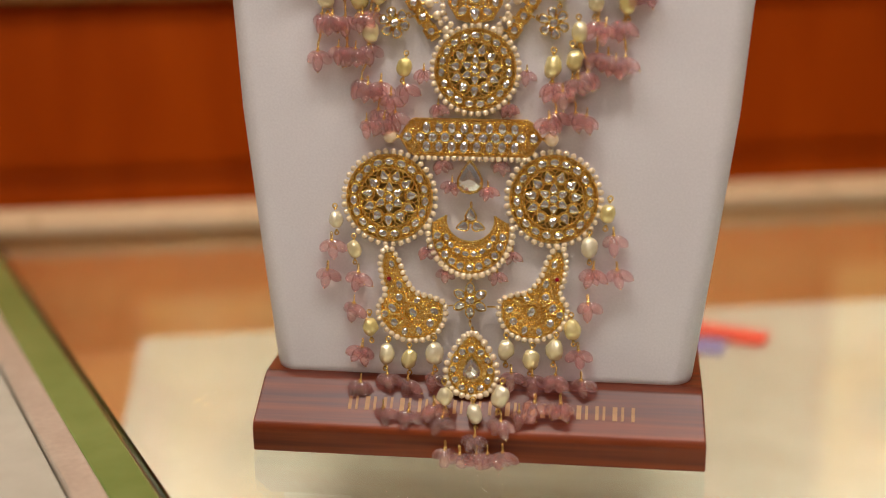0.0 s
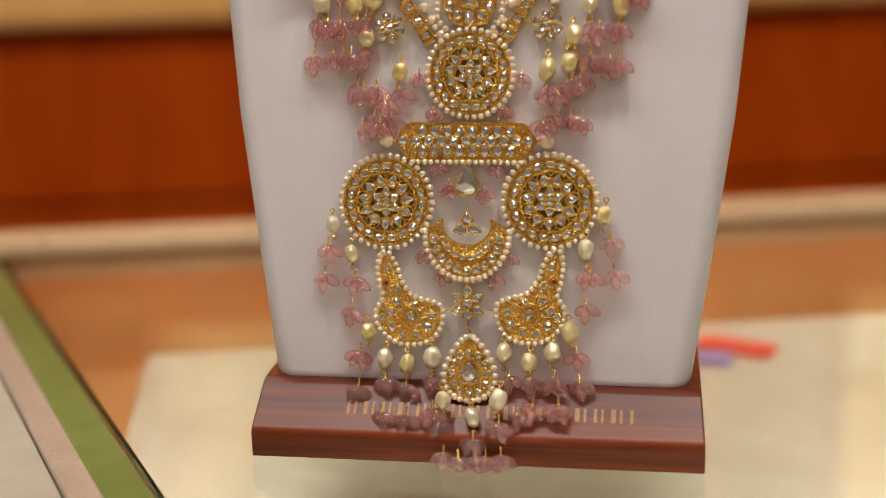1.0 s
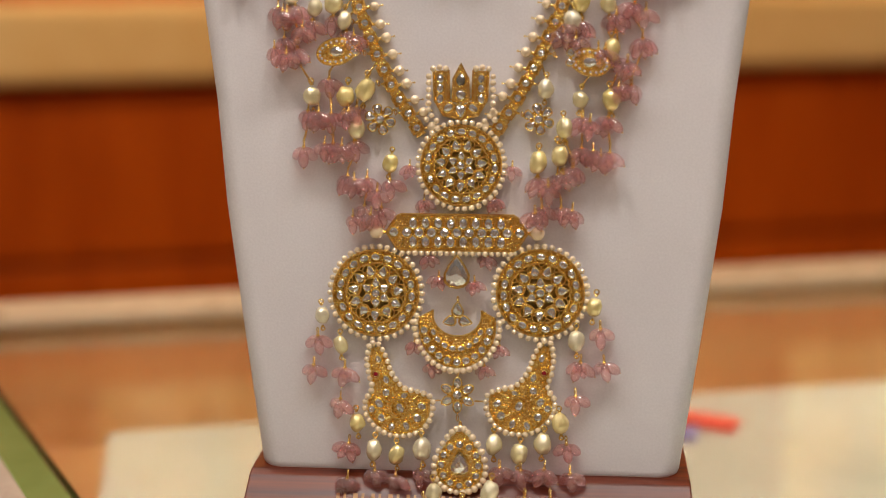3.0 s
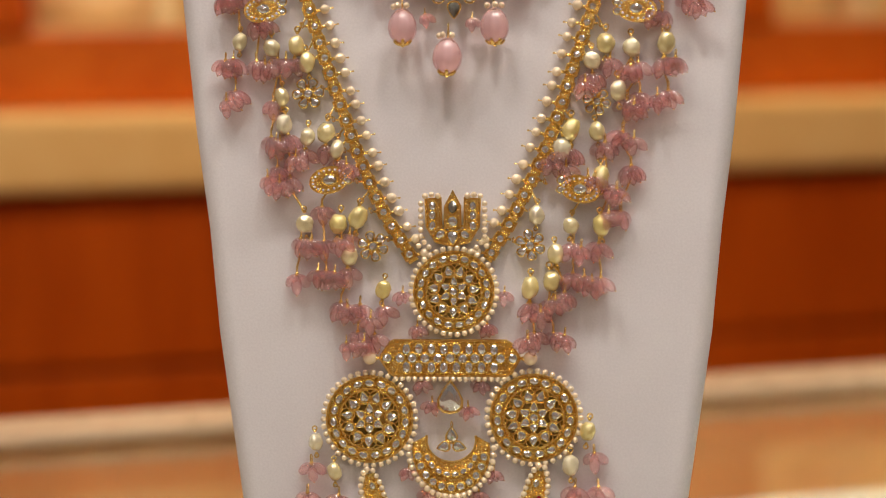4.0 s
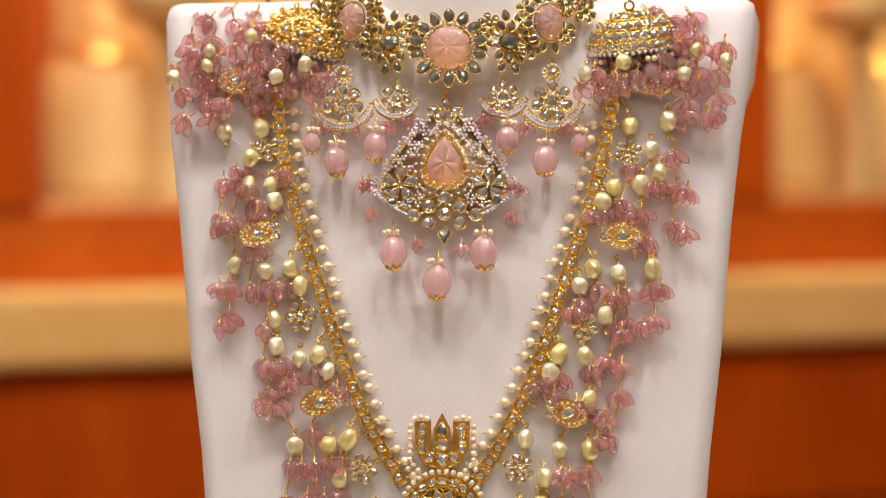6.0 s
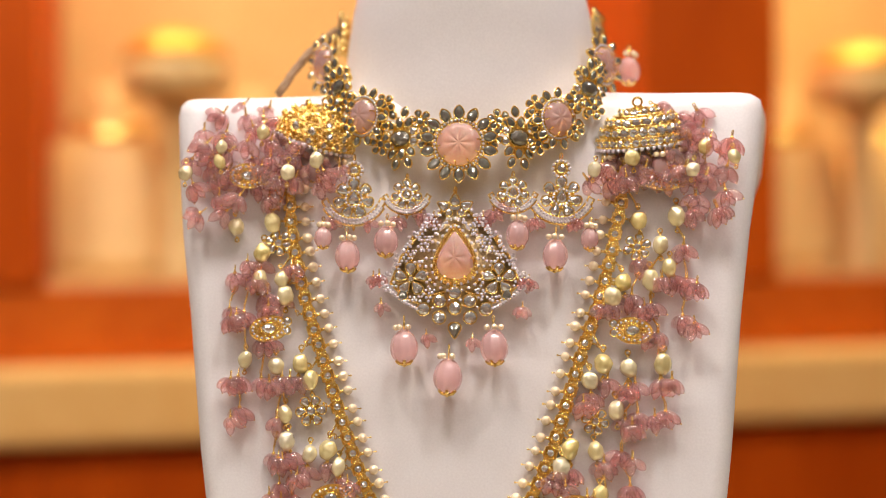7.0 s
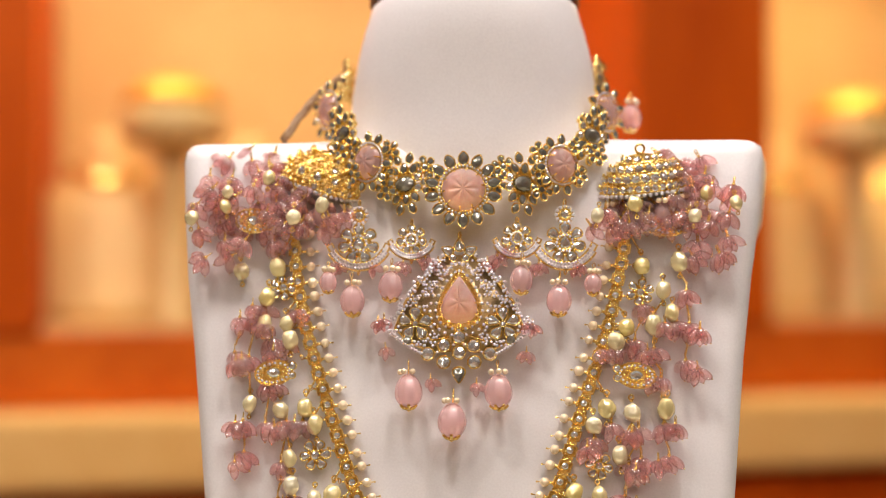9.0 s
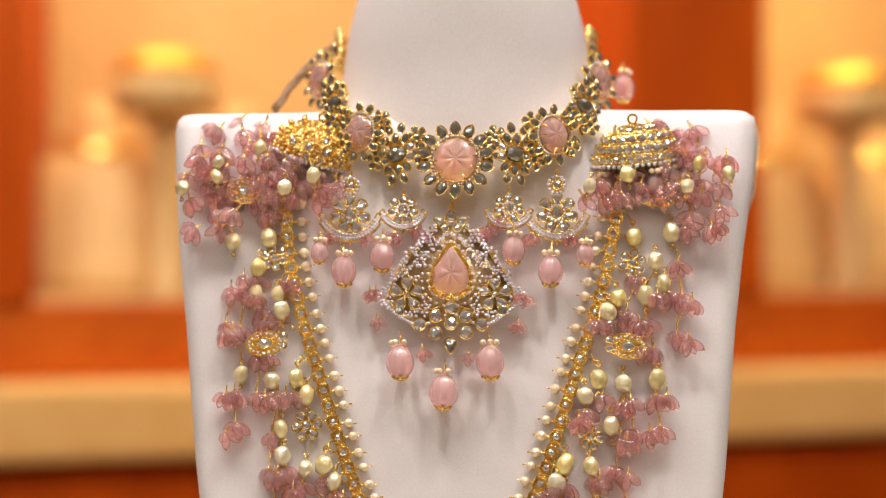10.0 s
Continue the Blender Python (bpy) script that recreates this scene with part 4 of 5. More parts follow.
# side fringes: pearls, tassels and set motifs that hang from the chain
FRINGES = [
    ([(-100, 336), (-89, 336), (-87, 328), (-106, 297), (-91, 294), (-79, 295), (-74, 287), (-86, 271), (-85, 258), (-74, 252), (-65, 254), (-60, 246), (-75, 211), (-59, 211), (-50, 214), (-54, 196), (-38, 180), (-112, 362), (-94, 364), (-99, 349)],
     [(-112, 339), (-105, 339), (-114, 322), (-107, 320), (-96, 329), (-90, 328), (-97, 307), (-109, 289), (-98, 288), (-88, 289), (-80, 289), (-108, 274), (-90, 269), (-91, 252), (-83, 253), (-75, 246), (-65, 248), (-88, 238), (-82, 233), (-59, 241), (-67, 219), (-77, 204), (-66, 203), (-54, 206), (-79, 187), (-65, 189), (-55, 190), (-58, 174), (-49, 173), (-38, 172), (-50, 160), (-42, 159), (-84, 343), (-100, 345)]),
    ([(94, 352), (98, 341), (89, 335), (76, 334), (71, 327), (66, 295), (78, 293), (94, 295), (60, 287), (72, 273), (50, 255), (62, 254), (46, 246), (64, 233), (34, 215), (50, 210), (64, 210), (43, 197), (41, 184), (31, 181), (84, 364), (102, 366)],
     [(105, 352), (100, 337), (106, 336), (104, 318), (80, 328), (72, 324), (92, 310), (89, 324), (68, 288), (81, 286), (93, 288), (60, 281), (82, 272), (95, 273), (76, 269), (74, 254), (66, 249), (50, 246), (42, 241), (58, 233), (78, 238), (67, 229), (73, 217), (51, 202), (63, 202), (51, 188), (64, 186), (31, 174), (40, 175), (47, 179), (33, 160), (42, 160), (84, 345)])]
for pearls, tassels in FRINGES:
    for u, v in pearls:
        baroque(haram, u * MM, v * MM)
    for i, (u, v) in enumerate(tassels):
        tassel(haram, u * MM, v * MM)
        if i % 4:
            tassel(haram, (u + random.choice((-1, 1)) * random.uniform(3, 6)) * MM, (v - random.uniform(0, 5)) * MM, 0.0072, scale=0.92)
for u, v, r in ((-73.5, 272.5, 7.5), (-42.9, 200.4, 7.2), (31, 201, 7.2), (62, 268, 6.5), (-91, 354, 6.5), (83, 351, 6.5)):
    flower(haram, u * MM, v * MM, r * MM, turn=random.uniform(0, 60))
fish(haram, -0.0940, 0.3112, 0.006, 8, 1)
fish(haram, -0.0630, 0.2310, 0.006, 14, 1)
fish(haram, 0.0800, 0.3100, 0.006, -8, -1)
fish(haram, 0.0540, 0.2265, 0.006, -14, -1)
fish(haram, -0.1060, 0.3860, 0.006, -4, 1)
fish(haram, 0.0975, 0.3835, 0.006, 4, -1)

# wire strands that hang each pearl and tassel from the piece above it
def strand(parent, a, b, w0, w1):
    g = Metal()
    n = max(6, round(4 * math.hypot(b[0] - a[0], b[1] - a[1])))
    g.tube([((a[0] + (b[0] - a[0]) * i / n) * MM + 0.0005 * math.cos(1.6 * i), (a[1] + (b[1] - a[1]) * i / n) * MM, w0 + (w1 - w0) * i / n + 0.0005 * math.sin(1.6 * i)) for i in range(n + 1)], 0.0003, sides=5)
    part("wire_strand", g.done("wire_strand"), parent)


for (pearls, tassels), half in zip(FRINGES, HALVES):
    tops = [(u, v - 4.5) for u, v in pearls] + [(u, v - 6) for u, v in tassels] + [(p.x * 1000, p.y * 1000) for p, d in spaced(half, 0.004)]
    for u, v in [(u, v + 5.5) for u, v in pearls] + [(u, v + 3.5) for u, v in tassels]:
        above = [q for q in tops if 1.0 < q[1] - v < 13 and abs(q[0] - u) < 0.6 * (q[1] - v) + 1.5]
        if above:
            strand(haram, (u, v), min(above, key=lambda q: math.hypot(q[0] - u, q[1] - v)), 0.0042, 0.0034)

# ---- the choker and its pendants ----
choker = thing("choker", FACE, "gold choker of grey diamonds and carved pink stones round the neck", "necklace")


def carved_stone(parent, r, squash=1.0, flutes=8, w=0.003, z=0.0042, pear=False):
    """A low carved pink cabochon, fluted from its middle."""
    rings, n = [], flutes * 6
    for k in range(8):
        t = k / 7
        ring = []
        for i in range(n):
            a = 2 * math.pi * i / n
            groove = 1 - 0.16 * (abs(math.cos(flutes * a / 2)) ** 6) * math.sin(math.pi * min(1, t * 1.1))
            c, s = math.cos(a), math.sin(a)
            if pear:
                h = 0.5 + 0.5 * s
                c, s = c * (1 - 0.7 * h ** 2.4), s * (1 + 0.3 * h)
            ring.append((r * t * c, r * t * s * squash, w + z * math.sqrt(max(0.0, 1 - t * t)) * groove))
        rings.append(ring)
    verts = [(0, 0, w + z * 0.8)] + [p for ring in rings[1:] for p in ring]
    faces = [(0, 1 + i, 1 + (i + 1) % n) for i in range(n)]
    for k in range(6):
        a = 1 + k * n
        faces += [(a + i, a + n + i, a + n + (i + 1) % n, a + (i + 1) % n) for i in range(n)]
    return part("carved_stone", mesh("carved_stone", verts, faces, PINK_CARVED, True), parent, "carved pale pink stone held by gold claws")


def claws(g, r, n, w, squash=1.0):
    for x, y, a in around(r, n, 90 / n):
        g.tube([(x * 1.03, y * 1.03 * squash, w - 0.001), (x, y * squash, w + 0.002), (x * 0.86, y * 0.86 * squash, w + 0.0036)], 0.00042, sides=5)


def rosette(at, r, petals, tilt, squash=1.0, flutes=8, name="rosette"):
    """A carved pink stone in a ring of seed stones and a wreath of grey diamond petals."""
    stones = [(x, y * squash, 0.28 * r, "leaf", a - 90, 1) for x, y, a in around(r * 1.44, petals, 90)]
    seeds = [(x, y * squash, 0.0007) for x, y, a in around(r * 1.10, 40, 0)]

    def draw(g):
        for s in (1.0, 1.19):
            g.tube([(x * s, y * s * squash, 0.0020) for x, y, _ in around(r, 36)], 0.0006, True)
        g.plate([(x, y * squash) for x, y, _ in around(r * 1.22, 30)], 0.0, 0.0016)
        claws(g, r * 0.98, 10, 0.0030, squash)
    ob = motif(name, choker, at, stones, "pink stone rosette with grey diamond petals", seeds=seeds, draw=draw, tilt=tilt)
    carved_stone(ob, r * 0.97, squash, flutes, 0.0028, 0.0034)
    return ob


def spray(at, tilt, turn=0.0, k=1.0):
    """A spacer: a square grey stone with leafy diamonds above and below."""
    stones = [(0, 0, 0.0048 * k, "oval", 90, 1)]
    for s in (1, -1):
        stones += [(x * k, s * y * k, 0.0023 * k, "leaf", t * s if s > 0 else 180 - t, 1) for x, y, t in ((-0.0052, 0.0072, 35), (0, 0.0078, 0), (0.0052, 0.0072, -35), (-0.0034, 0.0126, 20), (0.0034, 0.0126, -20))]
    stones += [(s * 0.0072 * k, y * k, 0.0019 * k, "round", 0, 0) for s in (-1, 1) for y in (0.0026, -0.0026)]
    return motif("diamond_spray", choker, at, stones, draw=lambda g: g.plate([(0.0050 * k * math.cos(a), 0.0095 * k * math.sin(a)) for a in [math.radians(20 * i) for i in range(18)]], 0.0, 0.0014), turn=turn, tilt=tilt)


rosette((-0.0024, 0.4006, 0.0100), 0.0108, 14, (0, 0), 1.0, 8)
spray((-0.0306, 0.4050, 0.0040), (0, -22), 4)
spray((0.0262, 0.4042, 0.0060), (0, 20), -4)
rosette((-0.0490, 0.4160, 0.0050), 0.0078, 11, (0, -26), 1.14, 7)
rosette((0.0446, 0.4135, 0.0060), 0.0078, 11, (0, 24), 1.14, 7)
spray((-0.0620, 0.4325, -0.0010), (-4, -40), 20, 0.95)
spray((0.0592, 0.4300, 0.0000), (-4, 38), -20, 0.95)
for u, v, w, t in ((-41, 412, 6, -22), (36, 410.5, 7, 20), (-57.5, 424, 3, -34), (53, 422.5, 4, 32), (-67, 443.5, -12, -55), (65, 443, -12, 55), (-57, 411, 4, -30), (52, 409, 4, 28), (-69, 465, -38, -60), (67, 464, -38, 60), (-17.5, 404, 8, -10), (13, 404, 8, 10), (-64, 421, 3, -30), (62, 419, 3, 30), (-39, 422, 3, -20), (34.5, 420, 4, 20), (-21, 413, 6, -12), (16.5, 412.5, 7, 12), (-40, 402, 6, -20), (35, 401, 6, 20), (-60, 440, -8, -45), (57, 437, -6, 42), (-66, 431, -4, -45), (63, 429, -4, 42)):
    flower(choker, u * MM, v * MM, 0.0058, 6, w * MM, 15, 1, "choker_flower").rotation_euler.y = radians(t)
rosette((-0.0725, 0.4505, -0.0220), 0.0080, 10, (0, -48), 1.15, 7)
rosette((0.0678, 0.4478, -0.0220), 0.0080, 10, (0, 48), 1.15, 7)
spray((-0.0665, 0.4730, -0.0440), (0, -72), 0, 0.75)
spray((0.0645, 0.4715, -0.0400), (0, 72), 0, 0.75)


def draw_clasp(g):
    g.tube([(0.0028 * math.cos(i * 0.9), 0.0009 * i - 0.010, 0.0028 * math.sin(i * 0.9)) for i in range(24)], 0.0016, sides=7)


for u in (-0.0690, 0.0680):
    motif("clasp", choker, (u, 0.474, -0.058), [], "bright gold clasp", draw=draw_clasp)


def melon(parent, u, v, size, w=0.010):
    """A fluted pink drop under three pearls, with a gold leaf cap below."""
    g = Metal()
    k = size
    for i in range(6):
        a = math.radians(60 * i)
        g.tube([(0, -1.06 * k, 0), (0.34 * k * math.cos(a), -0.98 * k, 0.34 * k * math.sin(a)), (0.52 * k * math.cos(a), -0.80 * k, 0.52 * k * math.sin(a))], 0.10 * k, sides=5)
    g.ball((0, -1.10 * k, 0), 0.10 * k)
    g.tube([(0, 0.98 * k, 0), (0, 1.5 * k, 0)], 0.0005)
    g.link((0, 1.62 * k, 0), 0.0013, 0.0003)
    ob = part("melon_drop", g.done("melon_drop"), parent, "", pose(u, v, w, 0, random.uniform(-30, 30), random.uniform(-3, 3)))
    part("carved_bead", MELON, ob, "fluted pale pink stone bead", Matrix.Diagonal((k, k, k, 1)))
    for x, z in ((-0.40, 0.25), (0.40, 0.25), (0.0, 0.55)):
        part("pearl", PEARL_MESH, ob, "", pose(x * k, 1.08 * k, z * k) @ Matrix.Scale(0.0015, 4))
    return ob


def pave_fan(u, v):
    """The large fan pendant: a carved pink drop in scrolls of seed stones over a row of diamond flowers."""
    seeds, stones = [], []
    for ring, n, a0, arc in ((0.0125, 24, -90, 360), (0.0155, 28, -90, 360)):
        for x, y, a in around(ring, n, a0, arc):
            s = 0.5 + 0.5 * math.sin(math.radians(a))
            seeds.append((x * (1 - 0.45 * s ** 2), y * (1.02 + 0.25 * s), 0.0009))
    for s in (-1, 1):
        for i in range(17):
            t = i / 16
            seeds.append((s * (0.0080 + 0.0268 * t ** 0.8 + 0.0018 * math.sin(t * 22)), 0.0235 - 0.0350 * t, 0.0010))
            seeds.append((s * (0.0350 - 0.021 * t), -0.0120 - 0.0095 * math.sin(math.pi * t / 2) - 0.004 * t, 0.0009))
        for x, y, a in around(0.0050, 5, 90, 360, s * 0.0212, -0.0100):
            stones.append((x, y, 0.0027, "pear", a + 90, 0))
        stones += [(s * 0.0250, -0.0172, 0.0024, "pear", 0, 1), (s * 0.0212, -0.0100, 0.0014, "round", 0, 0)]
    stones += [(x, y, 0.0030, "round", 0, 0) for x, y in ((0, -0.0240), (-0.0072, -0.0205), (0.0072, -0.0205), (-0.0074, -0.0285), (0.0074, -0.0285), (-0.0150, -0.0245), (0.0150, -0.0245), (0, -0.0165))]
    stones += [(0, -0.0345, 0.0031, "pear", 180, 1)]
    stones += [(0, 0.0285, 0.0026, "pear", 0, 0), (-0.0056, 0.0258, 0.0025, "pear", 62, 0), (0.0056, 0.0258, 0.0025, "pear", -62, 0), (-0.0030, 0.0222, 0.0017, "round", 0, 0), (0.0030, 0.0222, 0.0017, "round", 0, 0)]

    for i in range(-19, 20):
        for j in range(-17, 17):
            x, y = 0.00196 * (i + 0.5 * (j % 2)), 0.00172 * j + 0.002
            wide = 0.0075 + 0.0270 * min(1.0, max(0.0, (0.0250 - y) / 0.0350)) ** 0.85
            inside = y < 0.0215 and abs(x) < wide and y > -0.0125 - 0.0125 * math.cos(x * 38)
            s2 = min(1.0, max(0.0, 0.5 + y / 0.030))
            clear = math.hypot(x / (1 - 0.40 * s2 ** 2), y * 0.88) > 0.0165 and all(math.hypot(x - a, y - b) > r + 0.0011 for a, b, r, *_ in stones)
            lace = math.sin(abs(x) * 620 + y * 210) * math.sin(y * 540 + 1) > -0.42
            if inside and clear and lace:
                seeds.append((x + random.uniform(-0.0004, 0.0004), y + random.uniform(-0.0004, 0.0004), random.uniform(0.0007, 0.00095)))

    def draw(g):
        for i in range(2):
            s = 1 - 2 * i
            g.tube([(s * 0.0065, 0.0235, 0.0010), (s * 0.0165, 0.0130, 0.0010), (s * 0.0260, 0.0010, 0.0010), (s * 0.0310, -0.0120, 0.0010), (s * 0.0240, -0.0190, 0.0010), (s * 0.0110, -0.0240, 0.0010)], 0.0008)
            g.tube([(s * 0.010, -0.012, 0.0010), (s * 0.0180, -0.005, 0.0010), (s * 0.0240, 0.004, 0.0010), (s * 0.0200, 0.0110, 0.0010)], 0.0010)
            g.tube([(s * 0.0050, -0.0160, 0.0014), (s * 0.0130, -0.0180, 0.0014), (s * 0.0180, -0.0130, 0.0014)], 0.0007)
        line = [(0.0112 * x, 0.0125 * y + 0.001) for x, y in outline_pear(24)]
        g.plate(line, 0.0, 0.0018)
        g.tube([(x, y, 0.0022) for x, y in line], 0.0008, True)
        for x, y in line[6:19:2]:
            g.tube([(x, y, 0.0028), (x * 0.80, y * 0.80, 0.0062)], 0.0005, sides=5)
        g.link((0, 0.0335, 0.001), 0.0018, 0.0005)
    ob = motif("fan_pendant", choker, (u, v, 0.0050), stones, "fan-shaped pendant of seed stones round a carved pink drop", seeds=seeds, draw=draw)
    back = Metal()
    half = ((0.0, 0.0240), (0.0065, 0.0235), (0.0165, 0.0130), (0.0260, 0.0010), (0.0310, -0.0120), (0.0240, -0.0190), (0.0110, -0.0240), (0.0, -0.0230))
    back.plate(list(half)[::-1] + [(-x, y) for x, y in half[1:-1]], 0.0002, 0.0008)
    part("backing", back.done("backing", FAN_BACK), ob)
    carved_stone(ob, 0.0098, 1.02, 7, 0.0030, 0.0040, True)
    return ob


pave_fan(-0.0045, 0.3455)
for u, v, size in ((-28.4, 303, 8.3), (14.5, 303, 8.3), (-7.5, 289, 8.5)):
    melon(choker, u * MM, v * MM, size * MM)
for u, v in ((-18, 309), (4, 307), (-41, 338), (-40, 324), (29, 336), (28, 322), (-44, 337), (31, 335)):
    tassel(choker, u * MM, v * MM, 0.007, scale=0.68)


def side_pendant(u, v, k, w):
    """A small flower over a crescent of seed stones."""
    stones = [(0, 0.0002, 0.0027 * k, "pear", 0, 0)] + [(x, y, 0.0024 * k, "pear", a + 90, 0) for x, y, a in around(0.0064 * k, 7, 90)]
    seeds = [(x, y, 0.0007) for x, y, a in around(0.0037 * k, 14, 0)]
    for r, n in ((0.0150, 21), (0.0133, 17)):
        seeds += [(x * k, y * k, 0.00075) for x, y, a in around(r, n, 213, 114, 0, 0.0038)]
    if k > 1:
        stones.append((0, 0.0140, 0.0021, "round", 0, 0))
        seeds += [(x, y, 0.0009) for x, y, a in around(0.0041, 12, 0, 360, 0, 0.0140)]

    def draw(g):
        g.plate([(x, y) for x, y, _ in around(0.0062 * k, 12)], 0.0, 0.0014)
        for r in (0.0159, 0.0124):
            g.tube([(x * k, y * k, 0.0014) for x, y, a in around(r, 16, 210, 120, 0, 0.0038)], 0.0006)
        for sx in (-1, 1):
            g.tube([(sx * 0.0128 * k, -0.0040 * k, 0.0014), (sx * 0.0145 * k, -0.0010 * k, 0.0016), (sx * 0.0122 * k, 0.0004 * k, 0.0018), (sx * 0.0112 * k, -0.0018 * k, 0.0018)], 0.0006)
        if k > 1:
            g.plate([(x, y) for x, y, _ in around(0.0046, 14, 0, 360, 0, 0.0140)], 0.0, 0.0014)
        g.link((0, 0.0110 * k + (0.0085 if k > 1 else 0), 0.001), 0.0017, 0.0004)
        g.link((0, -0.0128 * k, 0.001), 0.0015, 0.0004)
    return motif("side_pendant", choker, (u, v, w), stones, "diamond flower pendant over a crescent of seed stones", seeds=seeds, draw=draw)


for u, v, k in ((-53.9, 375, 1.08), (-28, 377, 0.80), (23.6, 377.5, 0.82), (46.9, 375, 1.08)):
    side_pendant(u * MM, v * MM, k, 0.0045)
for u, v, size in ((-56.3, 347, 7.6), (-37.7, 354, 7.4), (25.7, 357, 7.0), (43.6, 347, 7.6), (-68.3, 356, 5.4), (60.1, 354.7, 5.4)):
    melon(choker, u * MM, v * MM, size * MM, 0.009)
for u, v in ((-47, 365), (-21, 368), (14, 369), (34, 365), (-32, 366), (-64, 366), (53, 365), (-24, 372), (18, 373), (-15, 366), (9, 366)):
    tassel(choker, u * MM, v * MM, 0.006, scale=0.72)

# ---- the earrings and the necklaces' ends, gathered on the shoulders ----
def jhumka(name, at, r, tilt, label, bare):
    """A bell-shaped earring: rows of stones or gold beads round a dome, a rim of seed stones, and fluted drops below."""
    ob = thing(name, FACE @ pose(*at, *tilt), label, "earring")
    g = Metal()
    high = 0.86 * r
    rows = [(0.0, 1.06), (0.06, 1.06), (0.30, 0.97), (0.55, 0.82), (0.78, 0.58), (0.94, 0.30), (1.0, 0.08)]
    n = 32
    verts = [(r * k * math.cos(2 * math.pi * i / n), high * y, 0.72 * r * k * math.sin(2 * math.pi * i / n)) for y, k in rows for i in range(n)]
    faces = [(a * n + i, a * n + (i + 1) % n, (a + 1) * n + (i + 1) % n, (a + 1) * n + i) for a in range(len(rows) - 1) for i in range(n)]
    g.add(verts, faces)
    for y, k in rows[:5]:
        g.tube([(r * k * 1.01 * math.cos(2 * math.pi * i / n), high * y, 0.73 * r * k * math.sin(2 * math.pi * i / n)) for i in range(n)], 0.0006, True, 5)
    spots = []
    for y, k, count, size in ((0.10, 1.05, 17, 0.0019), (0.36, 0.94, 13, 0.0024), (0.62, 0.76, 10, 0.0023), (0.86, 0.45, 6, 0.0020)):
        for i in range(count):
            a = math.radians(-90 + 180 * (i + 0.5) / count)
            spots.append((y, k, a, size))
            p = Vector((r * k * math.sin(a), high * y, 0.72 * r * k * math.cos(a)))
            for b in range(5):
                c = 2 * math.pi * b / 5 + i
                g.ball(p + Vector((1.15 * size * math.cos(c) * math.cos(a), 1.15 * size * math.sin(c), 0.0002)), 0.00075 if not bare else random.uniform(0.0008, 0.0017), 6, 4)
    g.loop((0, high + 0.002, 0), 0.0022, 0.0006, 12)
    dome = part("dome", g.done("dome"), ob, "bright gold beaded dome" if bare else "gold dome paved with white diamonds")
    for y, k, a, size in spots:
        if bare and random.random() < 0.7:
            continue
        e = math.degrees(math.asin(min(1.0, y)))
        m = pose(r * k * math.sin(a), high * y, 0.72 * r * k * math.cos(a), -0.75 * e, math.degrees(a), random.uniform(0, 90))
        part("stone", STONES[("round", "uncut_diamond")], dome, "", m @ Matrix.Diagonal((size, size, 1.3 * size, 1)))
    for i in range(26):
        a = math.radians(-92 + 184 * i / 25)
        part("seed_stone", SEED_MESH, dome, "", pose(1.10 * r * math.sin(a), -0.0012, 0.79 * r * math.cos(a)) @ Matrix.Scale(0.0011, 4))
    for a in (-62, -20, 22, 64):
        c, d = math.sin(math.radians(a)), math.cos(math.radians(a))
        melon(ob, 0.95 * r * c, -0.0115, 0.0064, 0.70 * r * d)
        tassel(ob, 0.80 * r * c + 0.003, -0.0040, 0.80 * r * d, scale=0.7)
    return ob


jhumka("earring", (-0.0745, 0.4080, -0.0050), 0.0200, (24, 0, -20), "bell earring of bright gold beads beside the choker", True)
jhumka("earring", (0.0860, 0.4040, -0.0030), 0.0205, (20, 0, 6), "bell earring paved with white diamonds over pink drops", False)

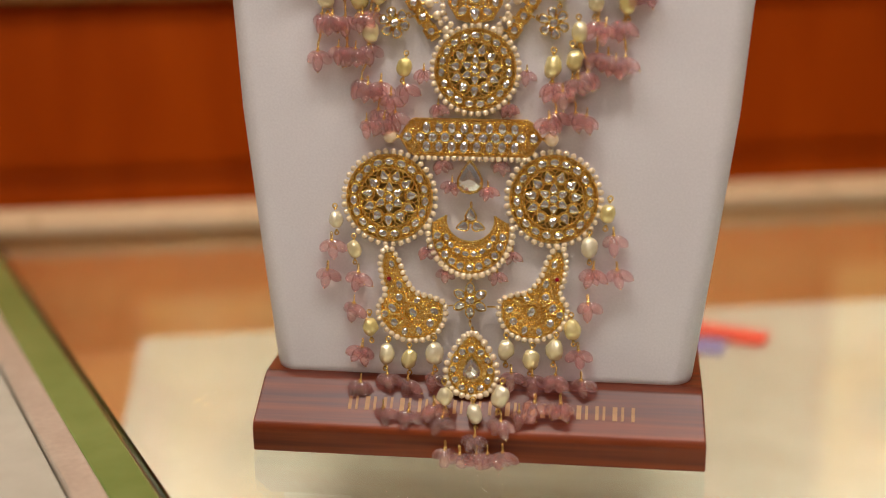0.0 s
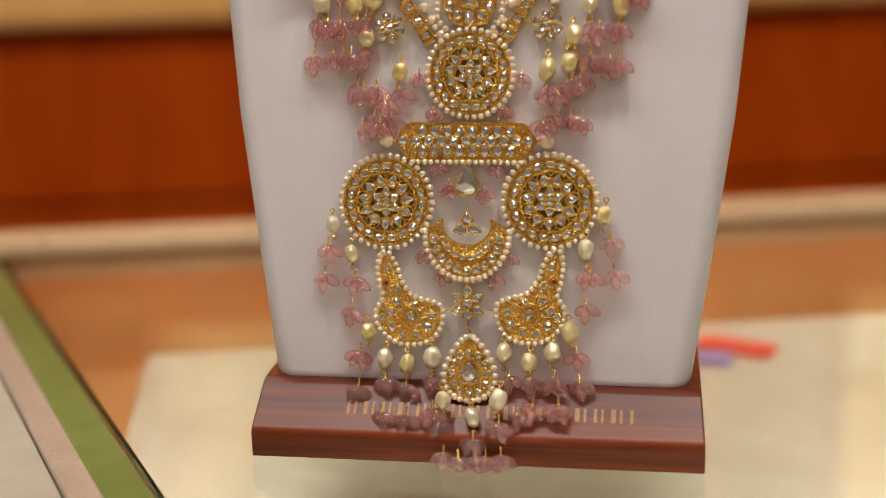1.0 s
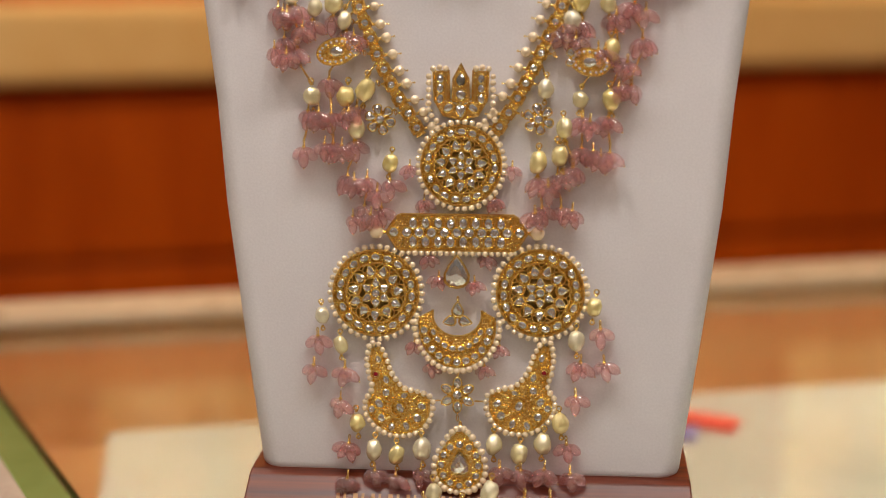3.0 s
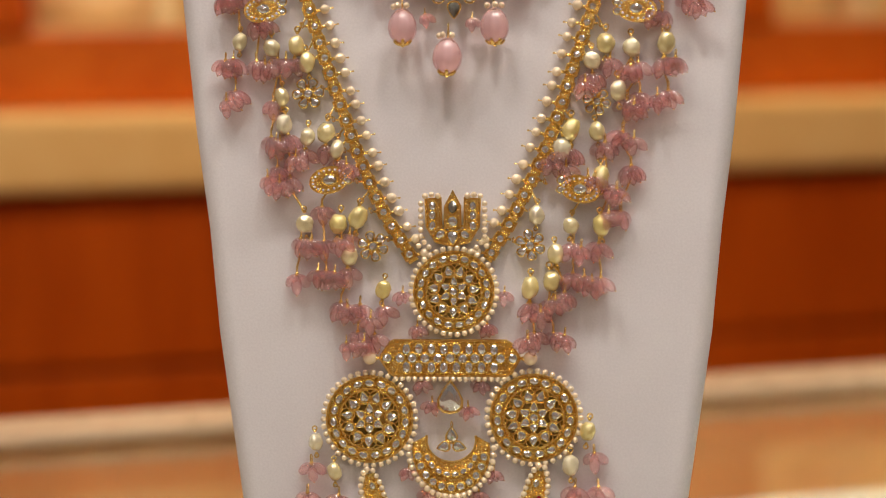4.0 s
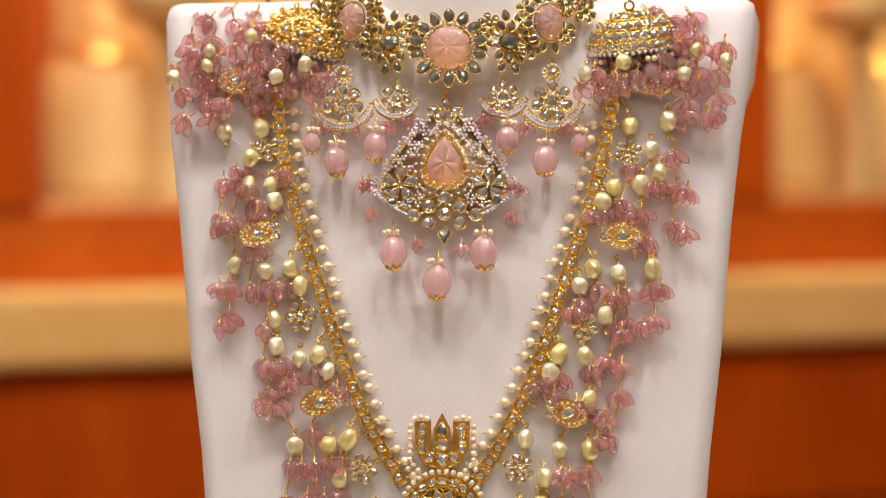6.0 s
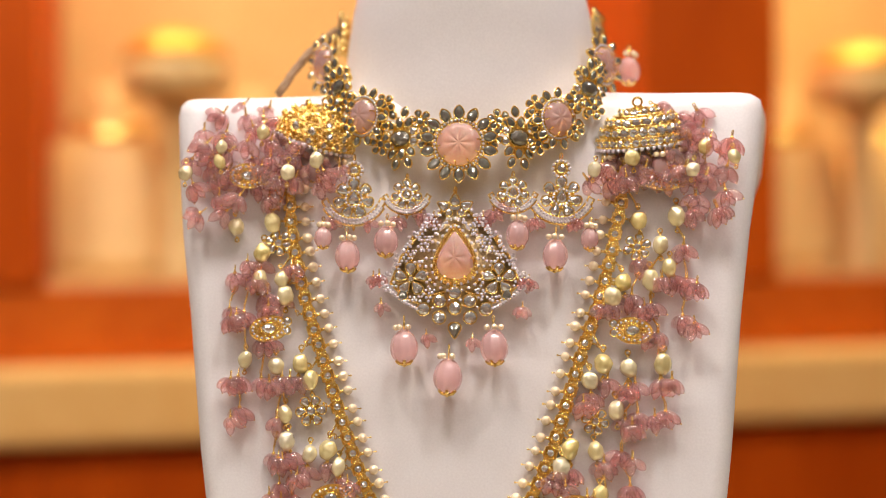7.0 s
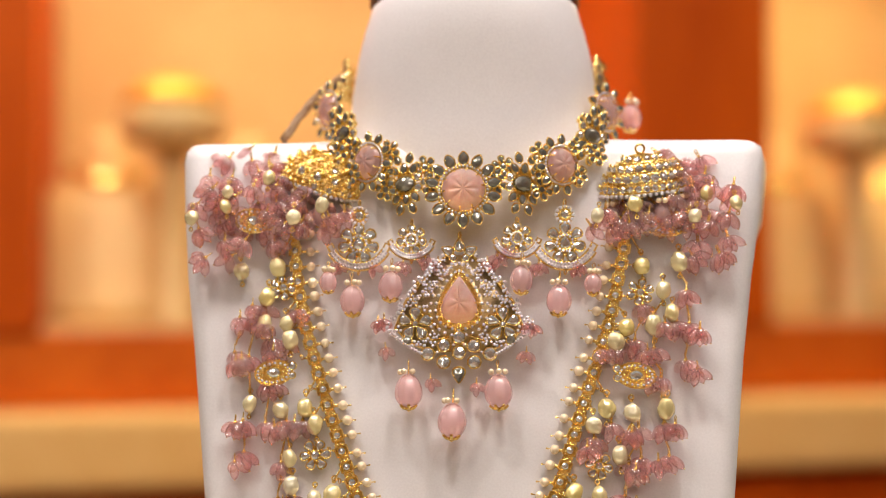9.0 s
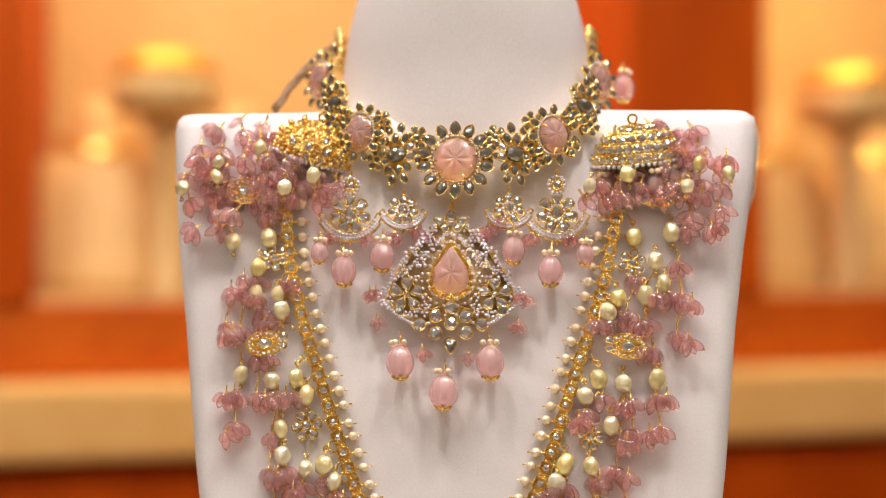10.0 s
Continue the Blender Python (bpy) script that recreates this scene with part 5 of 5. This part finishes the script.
# heaps of tassels: each row gives a height on the face and the stretch that the heap covers there
HEAPS = [(-1, ((424, -112, -92), (418, -124, -90), (411, -128, -88), (404, -133, -84), (397, -134, -78), (390, -130, -60), (384, -132, -66), (377, -126, -96), (370, -128, -112))),
         (1, ((423, 92, 108), (417, 98, 112), (410, 104, 122), (403, 104, 127), (396, 90, 130), (390, 62, 126), (384, 58, 122), (377, 104, 124), (369, 108, 126)))]
for s, heap in HEAPS:
    gathered = thing("shoulder_tassels", FACE, "gathered pink glass tassels and pearls lying over the bust's shoulder", "tassels", "necklace ends on the shoulders")
    for row, (v, u0, u1) in enumerate(heap):
        count = max(2, round((u1 - u0) / 9.0))
        for i in range(count):
            u = u0 + (u1 - u0) * (i + 0.5 * (row % 2)) / (count - 0.5) + random.uniform(-1.5, 1.5)
            w = 5.0 + random.uniform(0, 6) - max(0.0, v - 408) * 0.7
            tassel(gathered, u * MM, (v + random.uniform(-2, 2)) * MM, w * MM, turn=random.uniform(-40, 40) + 14 * s)
            if (i + row) % 5 == 1 and v < 415:
                baroque(gathered, (u + 3 * s) * MM, (v + 3) * MM, (w + 4) * MM, 0.0034)

# a dull silk cord that ties the choker behind the shoulder
g = Metal()
for k in range(3):
    g.tube([(-0.0715 - 0.0250 * t - 0.001 * math.sin(math.pi * t) + 0.0010 * math.cos(2.1 * k + 9 * t), 0.476 - 0.042 * t + 0.003 * math.sin(math.pi * t) + 0.0010 * math.sin(2.1 * k + 9 * t), -0.048 + 0.030 * t) for t in [i / 14 for i in range(15)]], 0.0014, sides=8)
part("cord", g.done("cord", CORD), choker, "dull grey-brown silk cord")
melon(choker, 0.0830, 0.4500, 0.0075, -0.040)

# gilt marks on the foot's sloped face, in place of lettering
slope = math.degrees(math.atan2(0.016, 0.0195))
x = -0.062
marks = 0
while x < 0.072:
    wide = (0.0016, 0.0012, 0.0022, 0.0013)[marks % 4]
    ob = part("gilt_mark", box_mesh("gilt_mark", (0, -0.0036, 0), (wide, 0.0036, 0.0002), GILT), stand)
    ob.matrix_world = pose(x, -0.0098, 0.0226 + 0.0005, slope + 0.0, 0, 0)
    x += wide + (0.0018, 0.0034)[marks % 2]
    marks += 1
